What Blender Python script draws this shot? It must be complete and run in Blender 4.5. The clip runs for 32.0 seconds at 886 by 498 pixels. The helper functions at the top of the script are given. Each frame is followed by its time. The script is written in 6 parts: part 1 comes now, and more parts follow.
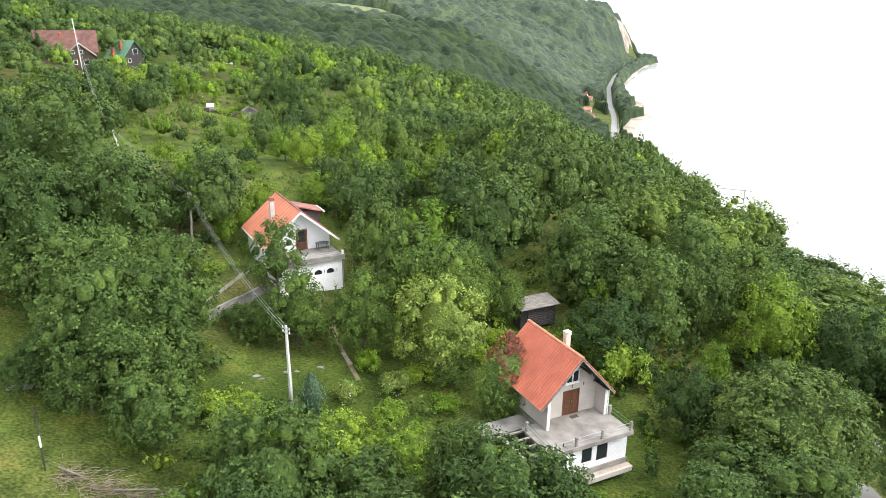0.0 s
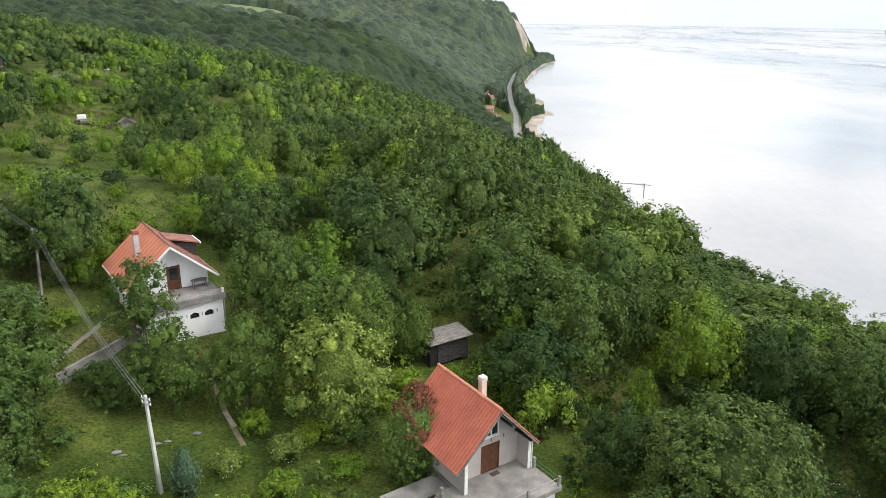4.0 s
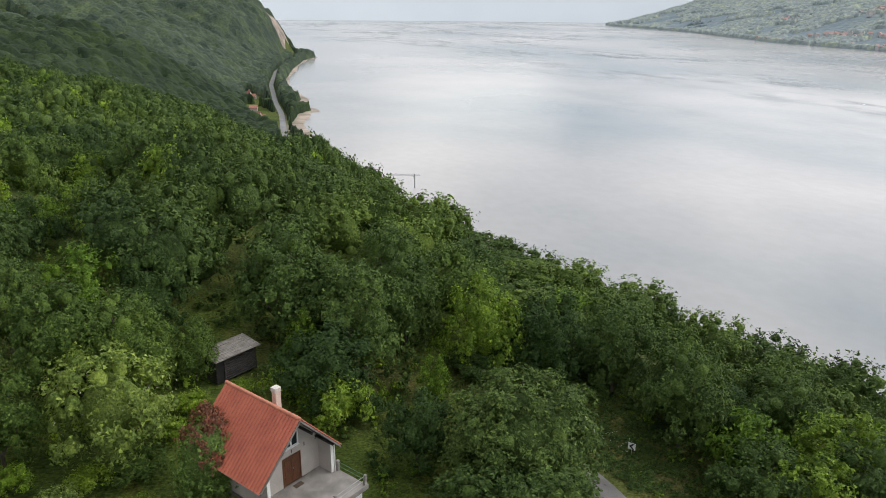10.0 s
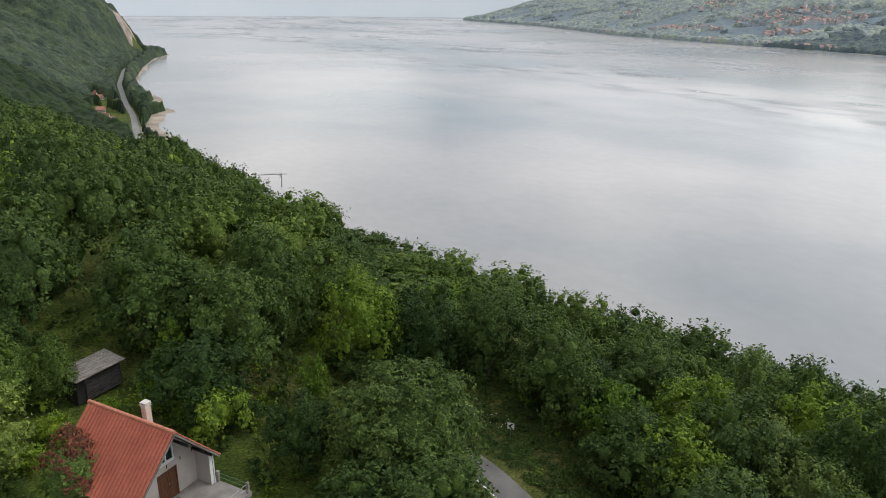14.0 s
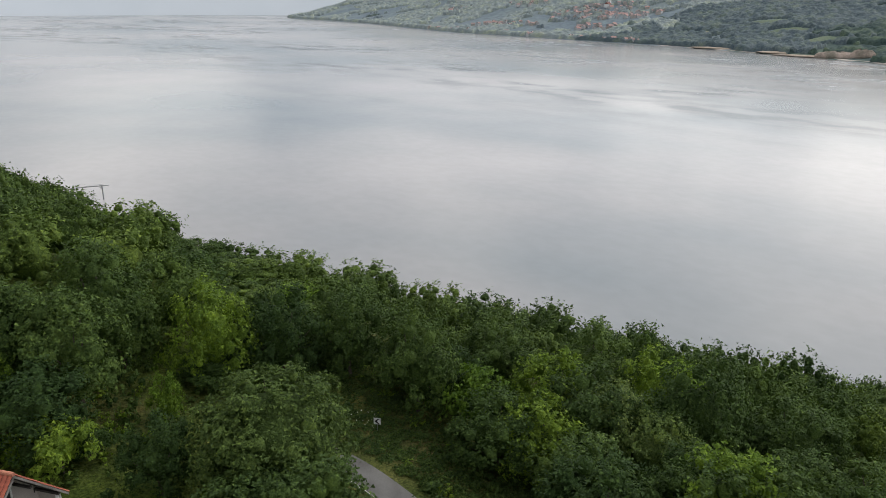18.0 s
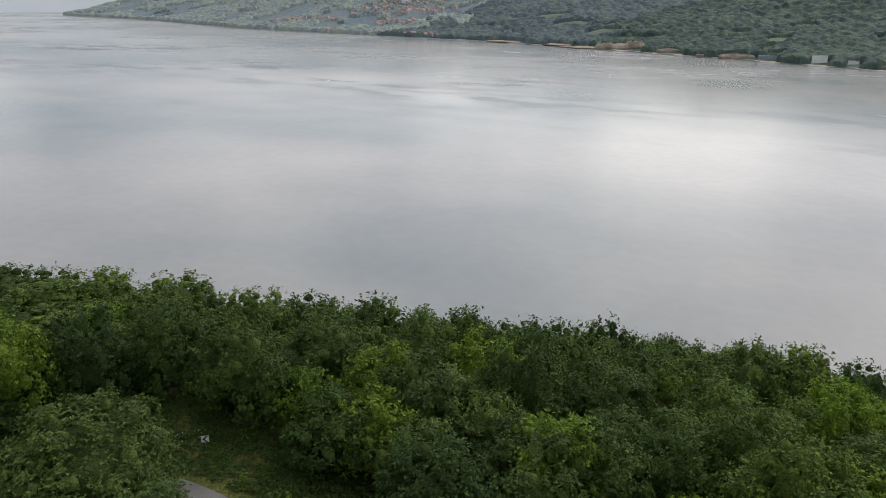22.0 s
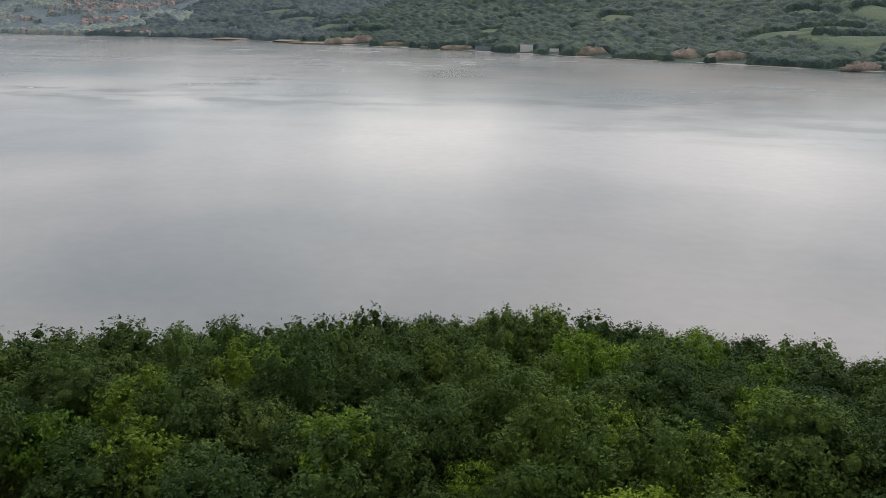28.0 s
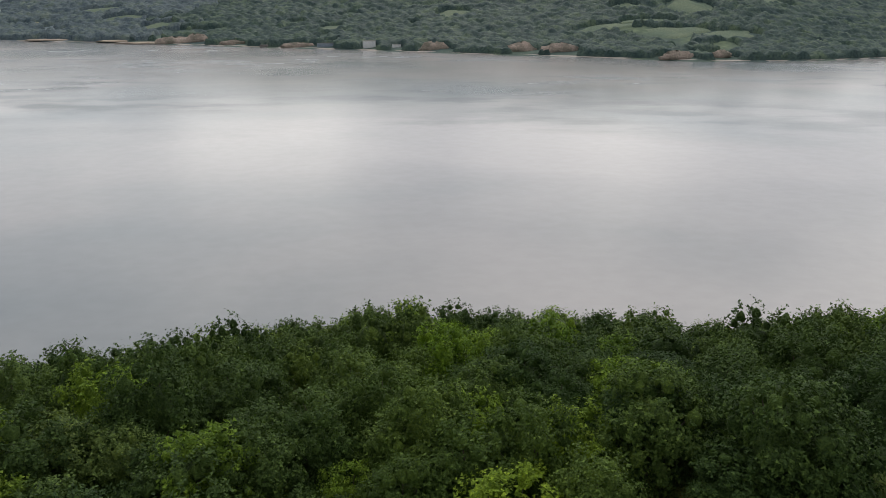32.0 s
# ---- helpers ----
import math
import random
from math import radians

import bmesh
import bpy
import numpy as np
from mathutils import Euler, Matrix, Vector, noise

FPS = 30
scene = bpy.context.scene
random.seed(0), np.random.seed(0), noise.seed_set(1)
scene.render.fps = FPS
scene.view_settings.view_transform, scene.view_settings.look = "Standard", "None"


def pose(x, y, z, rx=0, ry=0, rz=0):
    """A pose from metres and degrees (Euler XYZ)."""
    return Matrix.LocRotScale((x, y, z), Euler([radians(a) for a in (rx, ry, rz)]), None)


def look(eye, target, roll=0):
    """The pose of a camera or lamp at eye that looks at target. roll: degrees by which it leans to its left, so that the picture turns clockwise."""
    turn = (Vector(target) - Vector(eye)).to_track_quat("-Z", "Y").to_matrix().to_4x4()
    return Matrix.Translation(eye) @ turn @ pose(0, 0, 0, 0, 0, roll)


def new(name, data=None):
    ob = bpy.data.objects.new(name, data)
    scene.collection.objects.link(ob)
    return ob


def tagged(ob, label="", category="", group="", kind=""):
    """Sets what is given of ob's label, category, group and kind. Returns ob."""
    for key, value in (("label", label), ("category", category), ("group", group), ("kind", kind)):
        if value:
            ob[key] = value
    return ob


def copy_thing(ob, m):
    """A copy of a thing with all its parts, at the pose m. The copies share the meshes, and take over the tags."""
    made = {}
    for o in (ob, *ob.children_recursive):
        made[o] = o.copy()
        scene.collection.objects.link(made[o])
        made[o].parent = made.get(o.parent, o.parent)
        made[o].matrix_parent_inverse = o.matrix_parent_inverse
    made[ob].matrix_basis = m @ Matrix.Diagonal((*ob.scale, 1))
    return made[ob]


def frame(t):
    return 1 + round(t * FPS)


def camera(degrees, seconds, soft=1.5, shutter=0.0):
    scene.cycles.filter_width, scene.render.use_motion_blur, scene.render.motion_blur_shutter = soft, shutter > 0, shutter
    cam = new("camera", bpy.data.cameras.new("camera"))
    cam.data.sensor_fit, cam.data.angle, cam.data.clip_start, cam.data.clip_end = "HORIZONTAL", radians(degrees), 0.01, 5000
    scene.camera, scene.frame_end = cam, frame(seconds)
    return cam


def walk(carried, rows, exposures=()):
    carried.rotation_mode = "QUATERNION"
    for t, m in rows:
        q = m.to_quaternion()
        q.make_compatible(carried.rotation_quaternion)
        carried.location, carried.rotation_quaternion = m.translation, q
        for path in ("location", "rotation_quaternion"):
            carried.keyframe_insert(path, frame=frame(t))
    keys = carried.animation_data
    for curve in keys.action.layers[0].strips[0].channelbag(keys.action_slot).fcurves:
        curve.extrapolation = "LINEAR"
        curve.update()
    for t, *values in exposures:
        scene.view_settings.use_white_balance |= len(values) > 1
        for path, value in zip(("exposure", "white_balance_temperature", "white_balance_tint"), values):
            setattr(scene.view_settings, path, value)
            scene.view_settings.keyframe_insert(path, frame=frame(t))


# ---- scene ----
cam = camera(63.0, 32.0, soft=0.6)
PATH = [
    (0, (0.651, -0.979, 120.26), (0.577, 0.912, 119.614), 0.7),
    (0.5, (0.698, 0.264, 120.23), (0.649, 2.155, 119.581), 0.9),
    (1, (0.712, 1.451, 120.196), (0.69, 3.343, 119.548), 0.9),
    (1.5, (0.77, 2.639, 120.175), (0.776, 4.531, 119.527), 0.9),
    (2, (0.875, 3.813, 120.168), (0.908, 5.706, 119.521), 0.9),
    (2.5, (1.023, 4.918, 120.167), (1.082, 6.809, 119.52), 0.9),
    (3, (1.288, 5.912, 120.188), (1.372, 7.804, 119.542), 0.7),
    (3.5, (1.523, 6.633, 120.212), (1.648, 8.523, 119.568), 0.5),
    (5.5, (1.637, 7.417, 120.052), (1.974, 9.281, 119.409), 0.8),
    (6, (1.591, 7.355, 120.043), (1.981, 9.209, 119.401), 0.8),
    (6.5, (1.589, 7.172, 120.074), (2.028, 9.015, 119.433), 0.7),
    (7, (1.592, 7.071, 120.112), (2.081, 8.9, 119.47), 0.7),
    (7.5, (1.669, 7.19, 120.165), (2.204, 9.007, 119.523), 0.6),
    (8, (1.681, 7.342, 120.169), (2.263, 9.144, 119.525), 0.6),
    (8.5, (1.646, 7.468, 120.133), (2.273, 9.255, 119.489), 0.6),
    (9, (1.611, 7.587, 120.096), (2.281, 9.357, 119.45), 0.6),
    (9.5, (1.632, 7.719, 120.102), (2.345, 9.472, 119.455), 0.6),
    (10, (1.668, 7.845, 120.112), (2.424, 9.58, 119.464), 0.5),
    (10.5, (1.687, 7.951, 120.121), (2.482, 9.668, 119.473), 0.5),
    (11, (1.678, 8.027, 120.132), (2.513, 9.724, 119.482), 0.5),
    (11.5, (1.654, 8.055, 120.144), (2.527, 9.733, 119.494), 0.5),
    (12, (1.633, 8.017, 120.155), (2.544, 9.674, 119.504), 0.4),
    (12.5, (1.596, 7.879, 120.133), (2.544, 9.514, 119.48), 0.4),
    (13, (1.582, 7.72, 120.108), (2.569, 9.332, 119.455), 0.5),
    (13.5, (1.587, 7.617, 120.09), (2.611, 9.205, 119.435), 0.5),
    (15.5, (1.49, 7.686, 120.005), (2.657, 9.171, 119.349), 0.5),
    (16, (1.251, 8.034, 119.962), (2.454, 9.491, 119.306), 0.1),
    (16.5, (1.106, 8.052, 119.946), (2.356, 9.468, 119.29), 0.2),
    (17, (1.027, 7.968, 119.952), (2.325, 9.34, 119.294), 0.4),
    (17.5, (0.949, 7.958, 119.953), (2.292, 9.287, 119.296), 0.4),
    (18, (0.892, 8.0, 119.961), (2.278, 9.282, 119.301), 0.4),
    (18.5, (0.885, 7.97, 119.971), (2.311, 9.207, 119.311), 0.4),
    (19, (0.861, 7.977, 119.953), (2.325, 9.168, 119.292), 0.5),
    (19.5, (0.871, 7.982, 119.952), (2.371, 9.127, 119.29), 0.4),
    (20, (0.876, 7.98, 119.928), (2.412, 9.076, 119.266), 0.5),
    (20.5, (0.889, 8.017, 119.914), (2.46, 9.063, 119.251), 0.5),
    (21, (0.915, 8.022, 119.9), (2.521, 9.013, 119.237), 0.5),
    (21.5, (0.942, 8.068, 119.901), (2.581, 9.002, 119.236), 0.5),
    (22, (0.938, 8.074, 119.876), (2.607, 8.951, 119.21), 0.5),
    (22.5, (0.944, 8.066, 119.864), (2.642, 8.886, 119.197), 0.4),
    (23, (0.953, 8.089, 119.858), (2.679, 8.85, 119.191), 0.4),
    (23.5, (0.969, 8.113, 119.846), (2.719, 8.816, 119.178), 0.4),
    (24, (1.006, 8.137, 119.841), (2.776, 8.784, 119.173), 0.4),
    (24.5, (1.042, 8.155, 119.826), (2.832, 8.745, 119.157), 0.4),
    (25, (1.09, 8.184, 119.826), (2.897, 8.722, 119.156), 0.4),
    (25.5, (1.127, 8.204, 119.83), (2.948, 8.691, 119.159), 0.4),
    (27.5, (1.136, 8.249, 119.825), (2.997, 8.538, 119.152), 0.4),
    (28, (1.141, 8.234, 119.824), (3.01, 8.473, 119.152), 0.4),
    (28.5, (1.144, 8.232, 119.823), (3.018, 8.42, 119.149), 0.3),
    (29, (1.146, 8.24, 119.813), (3.024, 8.378, 119.14), 0.3),
    (29.5, (1.172, 8.27, 119.83), (3.052, 8.356, 119.155), 0.4),
    (30, (1.181, 8.259, 119.829), (3.064, 8.294, 119.154), 0.4),
    (30.5, (1.156, 8.271, 119.813), (3.039, 8.255, 119.137), 0.3),
    (31, (1.149, 8.283, 119.815), (3.03, 8.217, 119.139), 0.4),
    (31.5, (1.149, 8.289, 119.826), (3.027, 8.175, 119.149), 0.3),
    (32, (1.125, 8.245, 119.814), (3.0, 8.092, 119.135), 0.2),
]
walk(cam, [(t, look(eye, target, roll)) for t, eye, target, roll in PATH],
     [(0, 1.66), (3, 1.25), (6, 0.52), (9, 0.40), (13, 0.24), (19, 0.0), (25, -0.22), (29, -0.3), (32, -0.3)])

# ---- world, sun, exposure ----
W = bpy.data.worlds.new("overcast_sky")
scene.world = W
W.use_nodes = True
wn, wl = W.node_tree.nodes, W.node_tree.links
wn.clear()
SUN_EL, SUN_AZ = radians(42), radians(100)
sky = wn.new("ShaderNodeTexSky")
sky.sky_type, sky.sun_disc = "NISHITA", False
sky.sun_elevation, sky.sun_rotation = SUN_EL, SUN_AZ
bg_sky = wn.new("ShaderNodeBackground")
bg_sky.inputs["Strength"].default_value = 0.035
wl.new(sky.outputs["Color"], bg_sky.inputs["Color"])
tc = wn.new("ShaderNodeTexCoord")
wmap = wn.new("ShaderNodeMapping")
wmap.inputs["Scale"].default_value = (1.0, 1.0, 1.5)
wnoise = wn.new("ShaderNodeTexNoise")
wnoise.inputs["Scale"].default_value, wnoise.inputs["Detail"].default_value = 2.6, 4.0
wramp = wn.new("ShaderNodeValToRGB")
wramp.color_ramp.elements[0].position, wramp.color_ramp.elements[0].color = 0.40, (0.44, 0.46, 0.50, 1)
wramp.color_ramp.elements[1].position, wramp.color_ramp.elements[1].color = 0.62, (1.24, 1.20, 1.15, 1)
bg_cloud = wn.new("ShaderNodeBackground")
bg_cloud.inputs["Strength"].default_value = 0.95
wadd, wout = wn.new("ShaderNodeAddShader"), wn.new("ShaderNodeOutputWorld")
wl.new(tc.outputs["Generated"], wmap.inputs["Vector"])
wl.new(wmap.outputs["Vector"], wnoise.inputs["Vector"])
wl.new(wnoise.outputs["Fac"], wramp.inputs["Fac"])
# the cloud cover is brighter towards the veiled sun
side = wn.new("ShaderNodeVectorMath")
side.operation = "DOT_PRODUCT"
side.inputs[1].default_value = (math.sin(SUN_AZ) * math.cos(SUN_EL), math.cos(SUN_AZ) * math.cos(SUN_EL), math.sin(SUN_EL))
wl.new(tc.outputs["Generated"], side.inputs[0])
veil = wn.new("ShaderNodeMapRange")
veil.inputs["From Min"].default_value, veil.inputs["From Max"].default_value = 0.0, 1.0
veil.inputs["To Min"].default_value, veil.inputs["To Max"].default_value = 0.62, 1.72
wl.new(side.outputs["Value"], veil.inputs["Value"])
shine = wn.new("ShaderNodeVectorMath")
shine.operation = "SCALE"
wl.new(wramp.outputs["Color"], shine.inputs[0])
wl.new(veil.outputs["Result"], shine.inputs["Scale"])
wl.new(shine.outputs[0], bg_cloud.inputs["Color"])
wl.new(bg_sky.outputs[0], wadd.inputs[0])
wl.new(bg_cloud.outputs[0], wadd.inputs[1])
wl.new(wadd.outputs[0], wout.inputs["Surface"])

sun = new("sun", bpy.data.lights.new("sun", "SUN"))
sun.data.energy, sun.data.angle, sun.data.color = 0.95, radians(16), (1.0, 0.97, 0.92)
sun.matrix_world = look((0, 0, 400), (math.sin(SUN_AZ) * -200, math.cos(SUN_AZ) * -200, 400 - 200 * math.tan(SUN_EL)))

# ---- materials ----


def material(name, rough=0.8, metallic=0.0, spec=0.4):
    m = bpy.data.materials.new(name)
    m.use_nodes = True
    nodes, links = m.node_tree.nodes, m.node_tree.links
    b = nodes["Principled BSDF"]
    b.inputs["Roughness"].default_value = rough
    b.inputs["Metallic"].default_value = metallic
    b.inputs["Specular IOR Level"].default_value = spec
    return m, nodes, links, b


def noise_node(nodes, links, scale, detail=4.0, coord="Object", stretch=(1, 1, 1)):
    t = nodes.new("ShaderNodeTexCoord")
    mp = nodes.new("ShaderNodeMapping")
    mp.inputs["Scale"].default_value = stretch
    n = nodes.new("ShaderNodeTexNoise")
    n.inputs["Scale"].default_value, n.inputs["Detail"].default_value = scale, detail
    links.new(t.outputs[coord], mp.inputs["Vector"])
    links.new(mp.outputs["Vector"], n.inputs["Vector"])
    return n.outputs["Fac"]


def ramp(nodes, links, fac, stops):
    r = nodes.new("ShaderNodeValToRGB")
    e = r.color_ramp.elements
    while len(e) < len(stops):
        e.new(0.5)
    for el, (p, c) in zip(e, stops):
        el.position, el.color = p, (*c, 1)
    links.new(fac, r.inputs["Fac"])
    return r.outputs["Color"]


def mix(nodes, links, fac, a, b, mode="MIX"):
    n = nodes.new("ShaderNodeMix")
    n.data_type, n.blend_type = "RGBA", mode
    for socket, v in ((n.inputs["Factor"], fac), (n.inputs[6], a), (n.inputs[7], b)):
        if isinstance(v, (int, float)):
            socket.default_value = v
        elif isinstance(v, tuple):
            socket.default_value = (*v, 1)
        else:
            links.new(v, socket)
    return n.outputs[2]


def bump(nodes, links, b, height, strength=0.3, distance=0.02):
    n = nodes.new("ShaderNodeBump")
    n.inputs["Strength"].default_value, n.inputs["Distance"].default_value = strength, distance
    links.new(height, n.inputs["Height"])
    links.new(n.outputs["Normal"], b.inputs["Normal"])


def surface(name, light, dark, rough=0.8, coarse=0.6, fine=14.0, relief=0.3, metallic=0.0, stretch=(1, 1, 1), low=0.35, high=0.65, spec=0.4, dist=0.02):
    """Two colours mixed at two scales, with fine relief."""
    m, nodes, links, b = material(name, rough, metallic, spec)
    big = noise_node(nodes, links, coarse, 5.0, "Object", stretch)
    small = noise_node(nodes, links, fine, 3.0, "Object", stretch)
    base = ramp(nodes, links, big, [(low, dark), (high, light)])
    grain = ramp(nodes, links, small, [(0.3, (0.72, 0.72, 0.72)), (0.7, (1.12, 1.12, 1.12))])
    links.new(mix(nodes, links, 1.0, base, grain, "MULTIPLY"), b.inputs["Base Color"])
    bump(nodes, links, b, small, relief, dist)
    return m


def leaf_material(name, dark, light, back=0.25, gloss=0.1, cell=0.0):
    """Leaves: colour by tree (tint and Random), lighter and darker leaf by leaf; with a cell size also in small tufts for crowns seen from afar."""
    m, nodes, links, b = material(name, 0.62, 0.0, gloss)
    at = nodes.new("ShaderNodeAttribute")
    at.attribute_name = "tint"
    info = nodes.new("ShaderNodeObjectInfo")
    geo = nodes.new("ShaderNodeNewGeometry")
    s = nodes.new("ShaderNodeMath")
    s.operation = "ADD"
    links.new(at.outputs["Fac"], s.inputs[0])
    links.new(info.outputs["Random"], s.inputs[1])
    f = nodes.new("ShaderNodeMath")
    f.operation = "FRACT"
    links.new(s.outputs[0], f.inputs[0])
    tree = ramp(nodes, links, f.outputs[0], [(0.0, dark), (0.55, tuple((p + q) / 2 for p, q in zip(dark, light))), (1.0, light)])
    spray = ramp(nodes, links, geo.outputs["Random Per Island"], [(0.0, (0.62, 0.66, 0.62)), (0.6, (0.95, 0.95, 0.95)), (1.0, (1.5, 1.42, 1.2))])
    col = mix(nodes, links, 1.0, tree, spray, "MULTIPLY")
    stand = nodes.new("ShaderNodeTexNoise")
    stand.inputs["Scale"].default_value, stand.inputs["Detail"].default_value = 0.03, 3.0
    links.new(geo.outputs["Position"], stand.inputs["Vector"])
    col = mix(nodes, links, 1.0, col, ramp(nodes, links, stand.outputs["Fac"], [(0.35, (0.82, 0.84, 0.86)), (0.5, (1.0, 1.0, 1.0)), (0.65, (1.28, 1.24, 1.0))]), "MULTIPLY")
    tuft = nodes.new("ShaderNodeTexNoise")
    tuft.inputs["Scale"].default_value, tuft.inputs["Detail"].default_value = cell or 5.5, 5.0
    links.new(geo.outputs["Position"], tuft.inputs["Vector"])
    col = mix(nodes, links, 1.0, col, ramp(nodes, links, tuft.outputs["Fac"], [(0.3, (0.55, 0.6, 0.55)), (0.5, (1.0, 1.0, 1.0)), (0.7, (1.45, 1.36, 1.15))]), "MULTIPLY")
    links.new(col, b.inputs["Base Color"])
    if not 0 < cell < 1:
        bump(nodes, links, b, tuft.outputs["Fac"], 1.0, 1.2 / cell if cell else 0.2)
    tr = nodes.new("ShaderNodeBsdfTranslucent")
    links.new(mix(nodes, links, 1.0, col, (1.15, 1.2, 0.7), "MULTIPLY"), tr.inputs["Color"])
    ms = nodes.new("ShaderNodeMixShader")
    ms.inputs[0].default_value = back
    links.new(b.outputs[0], ms.inputs[1])
    links.new(tr.outputs[0], ms.inputs[2])
    links.new(ms.outputs[0], nodes["Material Output"].inputs["Surface"])
    return m


LEAF_OAK = leaf_material("oak_leaves", (0.035, 0.067, 0.020), (0.084, 0.134, 0.035), 0.12)
LEAF_MID = leaf_material("wood_leaves", (0.041, 0.075, 0.023), (0.098, 0.150, 0.038), 0.12, cell=3.6)
LEAF_LIGHT = leaf_material("young_leaves", (0.105, 0.185, 0.026), (0.178, 0.265, 0.038))
LEAF_PALE = leaf_material("pale_leaves", (0.11, 0.165, 0.045), (0.165, 0.225, 0.07))
LEAF_DARK = leaf_material("conifer_needles", (0.085, 0.150, 0.042), (0.13, 0.205, 0.06), 0.2)
LEAF_GREEN = leaf_material("spreading_oak_leaves", (0.055, 0.096, 0.027), (0.09, 0.138, 0.038), 0.2)
LEAF_BLUE = leaf_material("juniper_needles", (0.063, 0.112, 0.077), (0.098, 0.154, 0.112), 0.15)
LEAF_RED = leaf_material("dead_needles", (0.145, 0.066, 0.045), (0.22, 0.105, 0.075), 0.15)
# distance haze is painted into these leaf colours, bluer and paler farther out
LEAF_FAR = leaf_material("far_leaves_hazed", (0.022, 0.042, 0.020), (0.052, 0.082, 0.034), cell=0.5)
LEAF_DISTANT = leaf_material("headland_leaves_hazed", (0.028, 0.046, 0.036), (0.052, 0.076, 0.054), cell=0.35)
LEAF_BANK = leaf_material("bank_leaves_hazed", (0.028, 0.050, 0.060), (0.062, 0.092, 0.090), 0.1, 0.05, 0.25)
LEAF_MIST = leaf_material("mist_tinted_leaves", (0.086, 0.120, 0.144), (0.126, 0.161, 0.174), 0.1, 0.05, 0.22)
LEAF_HAZE = leaf_material("far_bank_leaves_hazed", (0.165, 0.208, 0.250), (0.205, 0.248, 0.278), 0.1, 0.05, 0.2)
# haze over the backdrop hills, made by a pale emission
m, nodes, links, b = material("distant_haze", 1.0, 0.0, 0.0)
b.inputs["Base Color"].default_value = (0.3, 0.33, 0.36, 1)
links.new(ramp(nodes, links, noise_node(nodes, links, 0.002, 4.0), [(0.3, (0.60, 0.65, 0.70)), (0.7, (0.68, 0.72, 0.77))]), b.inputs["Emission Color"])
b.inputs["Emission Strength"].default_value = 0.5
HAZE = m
BLOSSOM = surface("blossom", (0.75, 0.74, 0.62), (0.6, 0.6, 0.45), 0.7, 3, 20)
BARK = surface("bark", (0.13, 0.105, 0.085), (0.06, 0.05, 0.04), 0.95, 2.0, 20, 0.8, stretch=(3, 3, 0.6))
PLASTER = surface("grey_plaster", (0.50, 0.46, 0.42), (0.40, 0.365, 0.33), 0.9, 0.5, 30, 0.15)
WHITEWASH = surface("white_plaster", (0.80, 0.80, 0.80), (0.66, 0.67, 0.68), 0.85, 0.35, 25, 0.12, low=0.3, high=0.5)
CONCRETE = surface("weathered_concrete", (0.31, 0.29, 0.265), (0.165, 0.152, 0.138), 0.92, 0.7, 22, 0.25)
CONCRETE_DARK = surface("stained_concrete", (0.27, 0.26, 0.24), (0.13, 0.125, 0.11), 0.92, 0.8, 18, 0.3)
TILE = surface("clay_tile", (0.50, 0.145, 0.085), (0.34, 0.09, 0.056), 0.8, 0.55, 9, 0.25, low=0.3, high=0.7)
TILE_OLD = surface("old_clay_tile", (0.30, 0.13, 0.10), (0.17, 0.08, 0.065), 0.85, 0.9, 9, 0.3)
TILE_FAR = surface("muted_clay_tile", (0.40, 0.19, 0.14), (0.29, 0.14, 0.11), 0.85, 0.5, 5, 0.3)
TILE_BROWN = surface("brown_clay_tile", (0.15, 0.068, 0.052), (0.085, 0.042, 0.035), 0.85, 0.9, 9, 0.3)
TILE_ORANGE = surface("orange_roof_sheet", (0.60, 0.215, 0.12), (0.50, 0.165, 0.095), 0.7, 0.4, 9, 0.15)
GREEN_METAL = surface("green_roof_sheet", (0.10, 0.23, 0.15), (0.07, 0.18, 0.115), 0.5, 0.6, 8, 0.1)
WOOD_DOOR = surface("brown_door_wood", (0.145, 0.058, 0.026), (0.085, 0.034, 0.016), 0.55, 2.0, 12, 0.2, stretch=(6, 6, 0.8))
WOOD_DARK = surface("black_weathered_wood", (0.060, 0.053, 0.048), (0.022, 0.020, 0.018), 0.9, 1.5, 14, 0.5, stretch=(1, 1, 8))
WOOD_LOG = surface("tarred_logs", (0.075, 0.068, 0.064), (0.024, 0.022, 0.021), 0.85, 3.0, 10, 0.6, stretch=(1, 1, 6))
WOOD_GREY = surface("grey_weathered_wood", (0.25, 0.23, 0.21), (0.13, 0.12, 0.105), 0.9, 1.2, 12, 0.4, stretch=(1, 5, 1))
WOOD_CABIN = surface("brown_log_wood", (0.10, 0.07, 0.05), (0.05, 0.036, 0.028), 0.85, 1.2, 10, 0.4)
POLE_CONCRETE = surface("pale_pole_concrete", (0.60, 0.59, 0.57), (0.45, 0.44, 0.42), 0.9, 1.0, 20, 0.2)
WHITE_PAINT = surface("white_paint", (0.80, 0.80, 0.78), (0.7, 0.7, 0.68), 0.5, 1.0, 20, 0.05)
METAL_GREY = surface("galvanised_metal", (0.45, 0.46, 0.47), (0.33, 0.34, 0.35), 0.45, 2.0, 20, 0.1, metallic=0.7)
METAL_GREEN = surface("green_painted_metal", (0.09, 0.19, 0.12), (0.06, 0.13, 0.08), 0.5, 2.0, 20, 0.1)
BLACK_PAINT = surface("black_paint", (0.025, 0.025, 0.025), (0.015, 0.015, 0.015), 0.5, 2.0, 20, 0.05)
BRICK_RED = surface("red_brick", (0.34, 0.12, 0.075), (0.22, 0.08, 0.05), 0.9, 2.5, 14, 0.4)
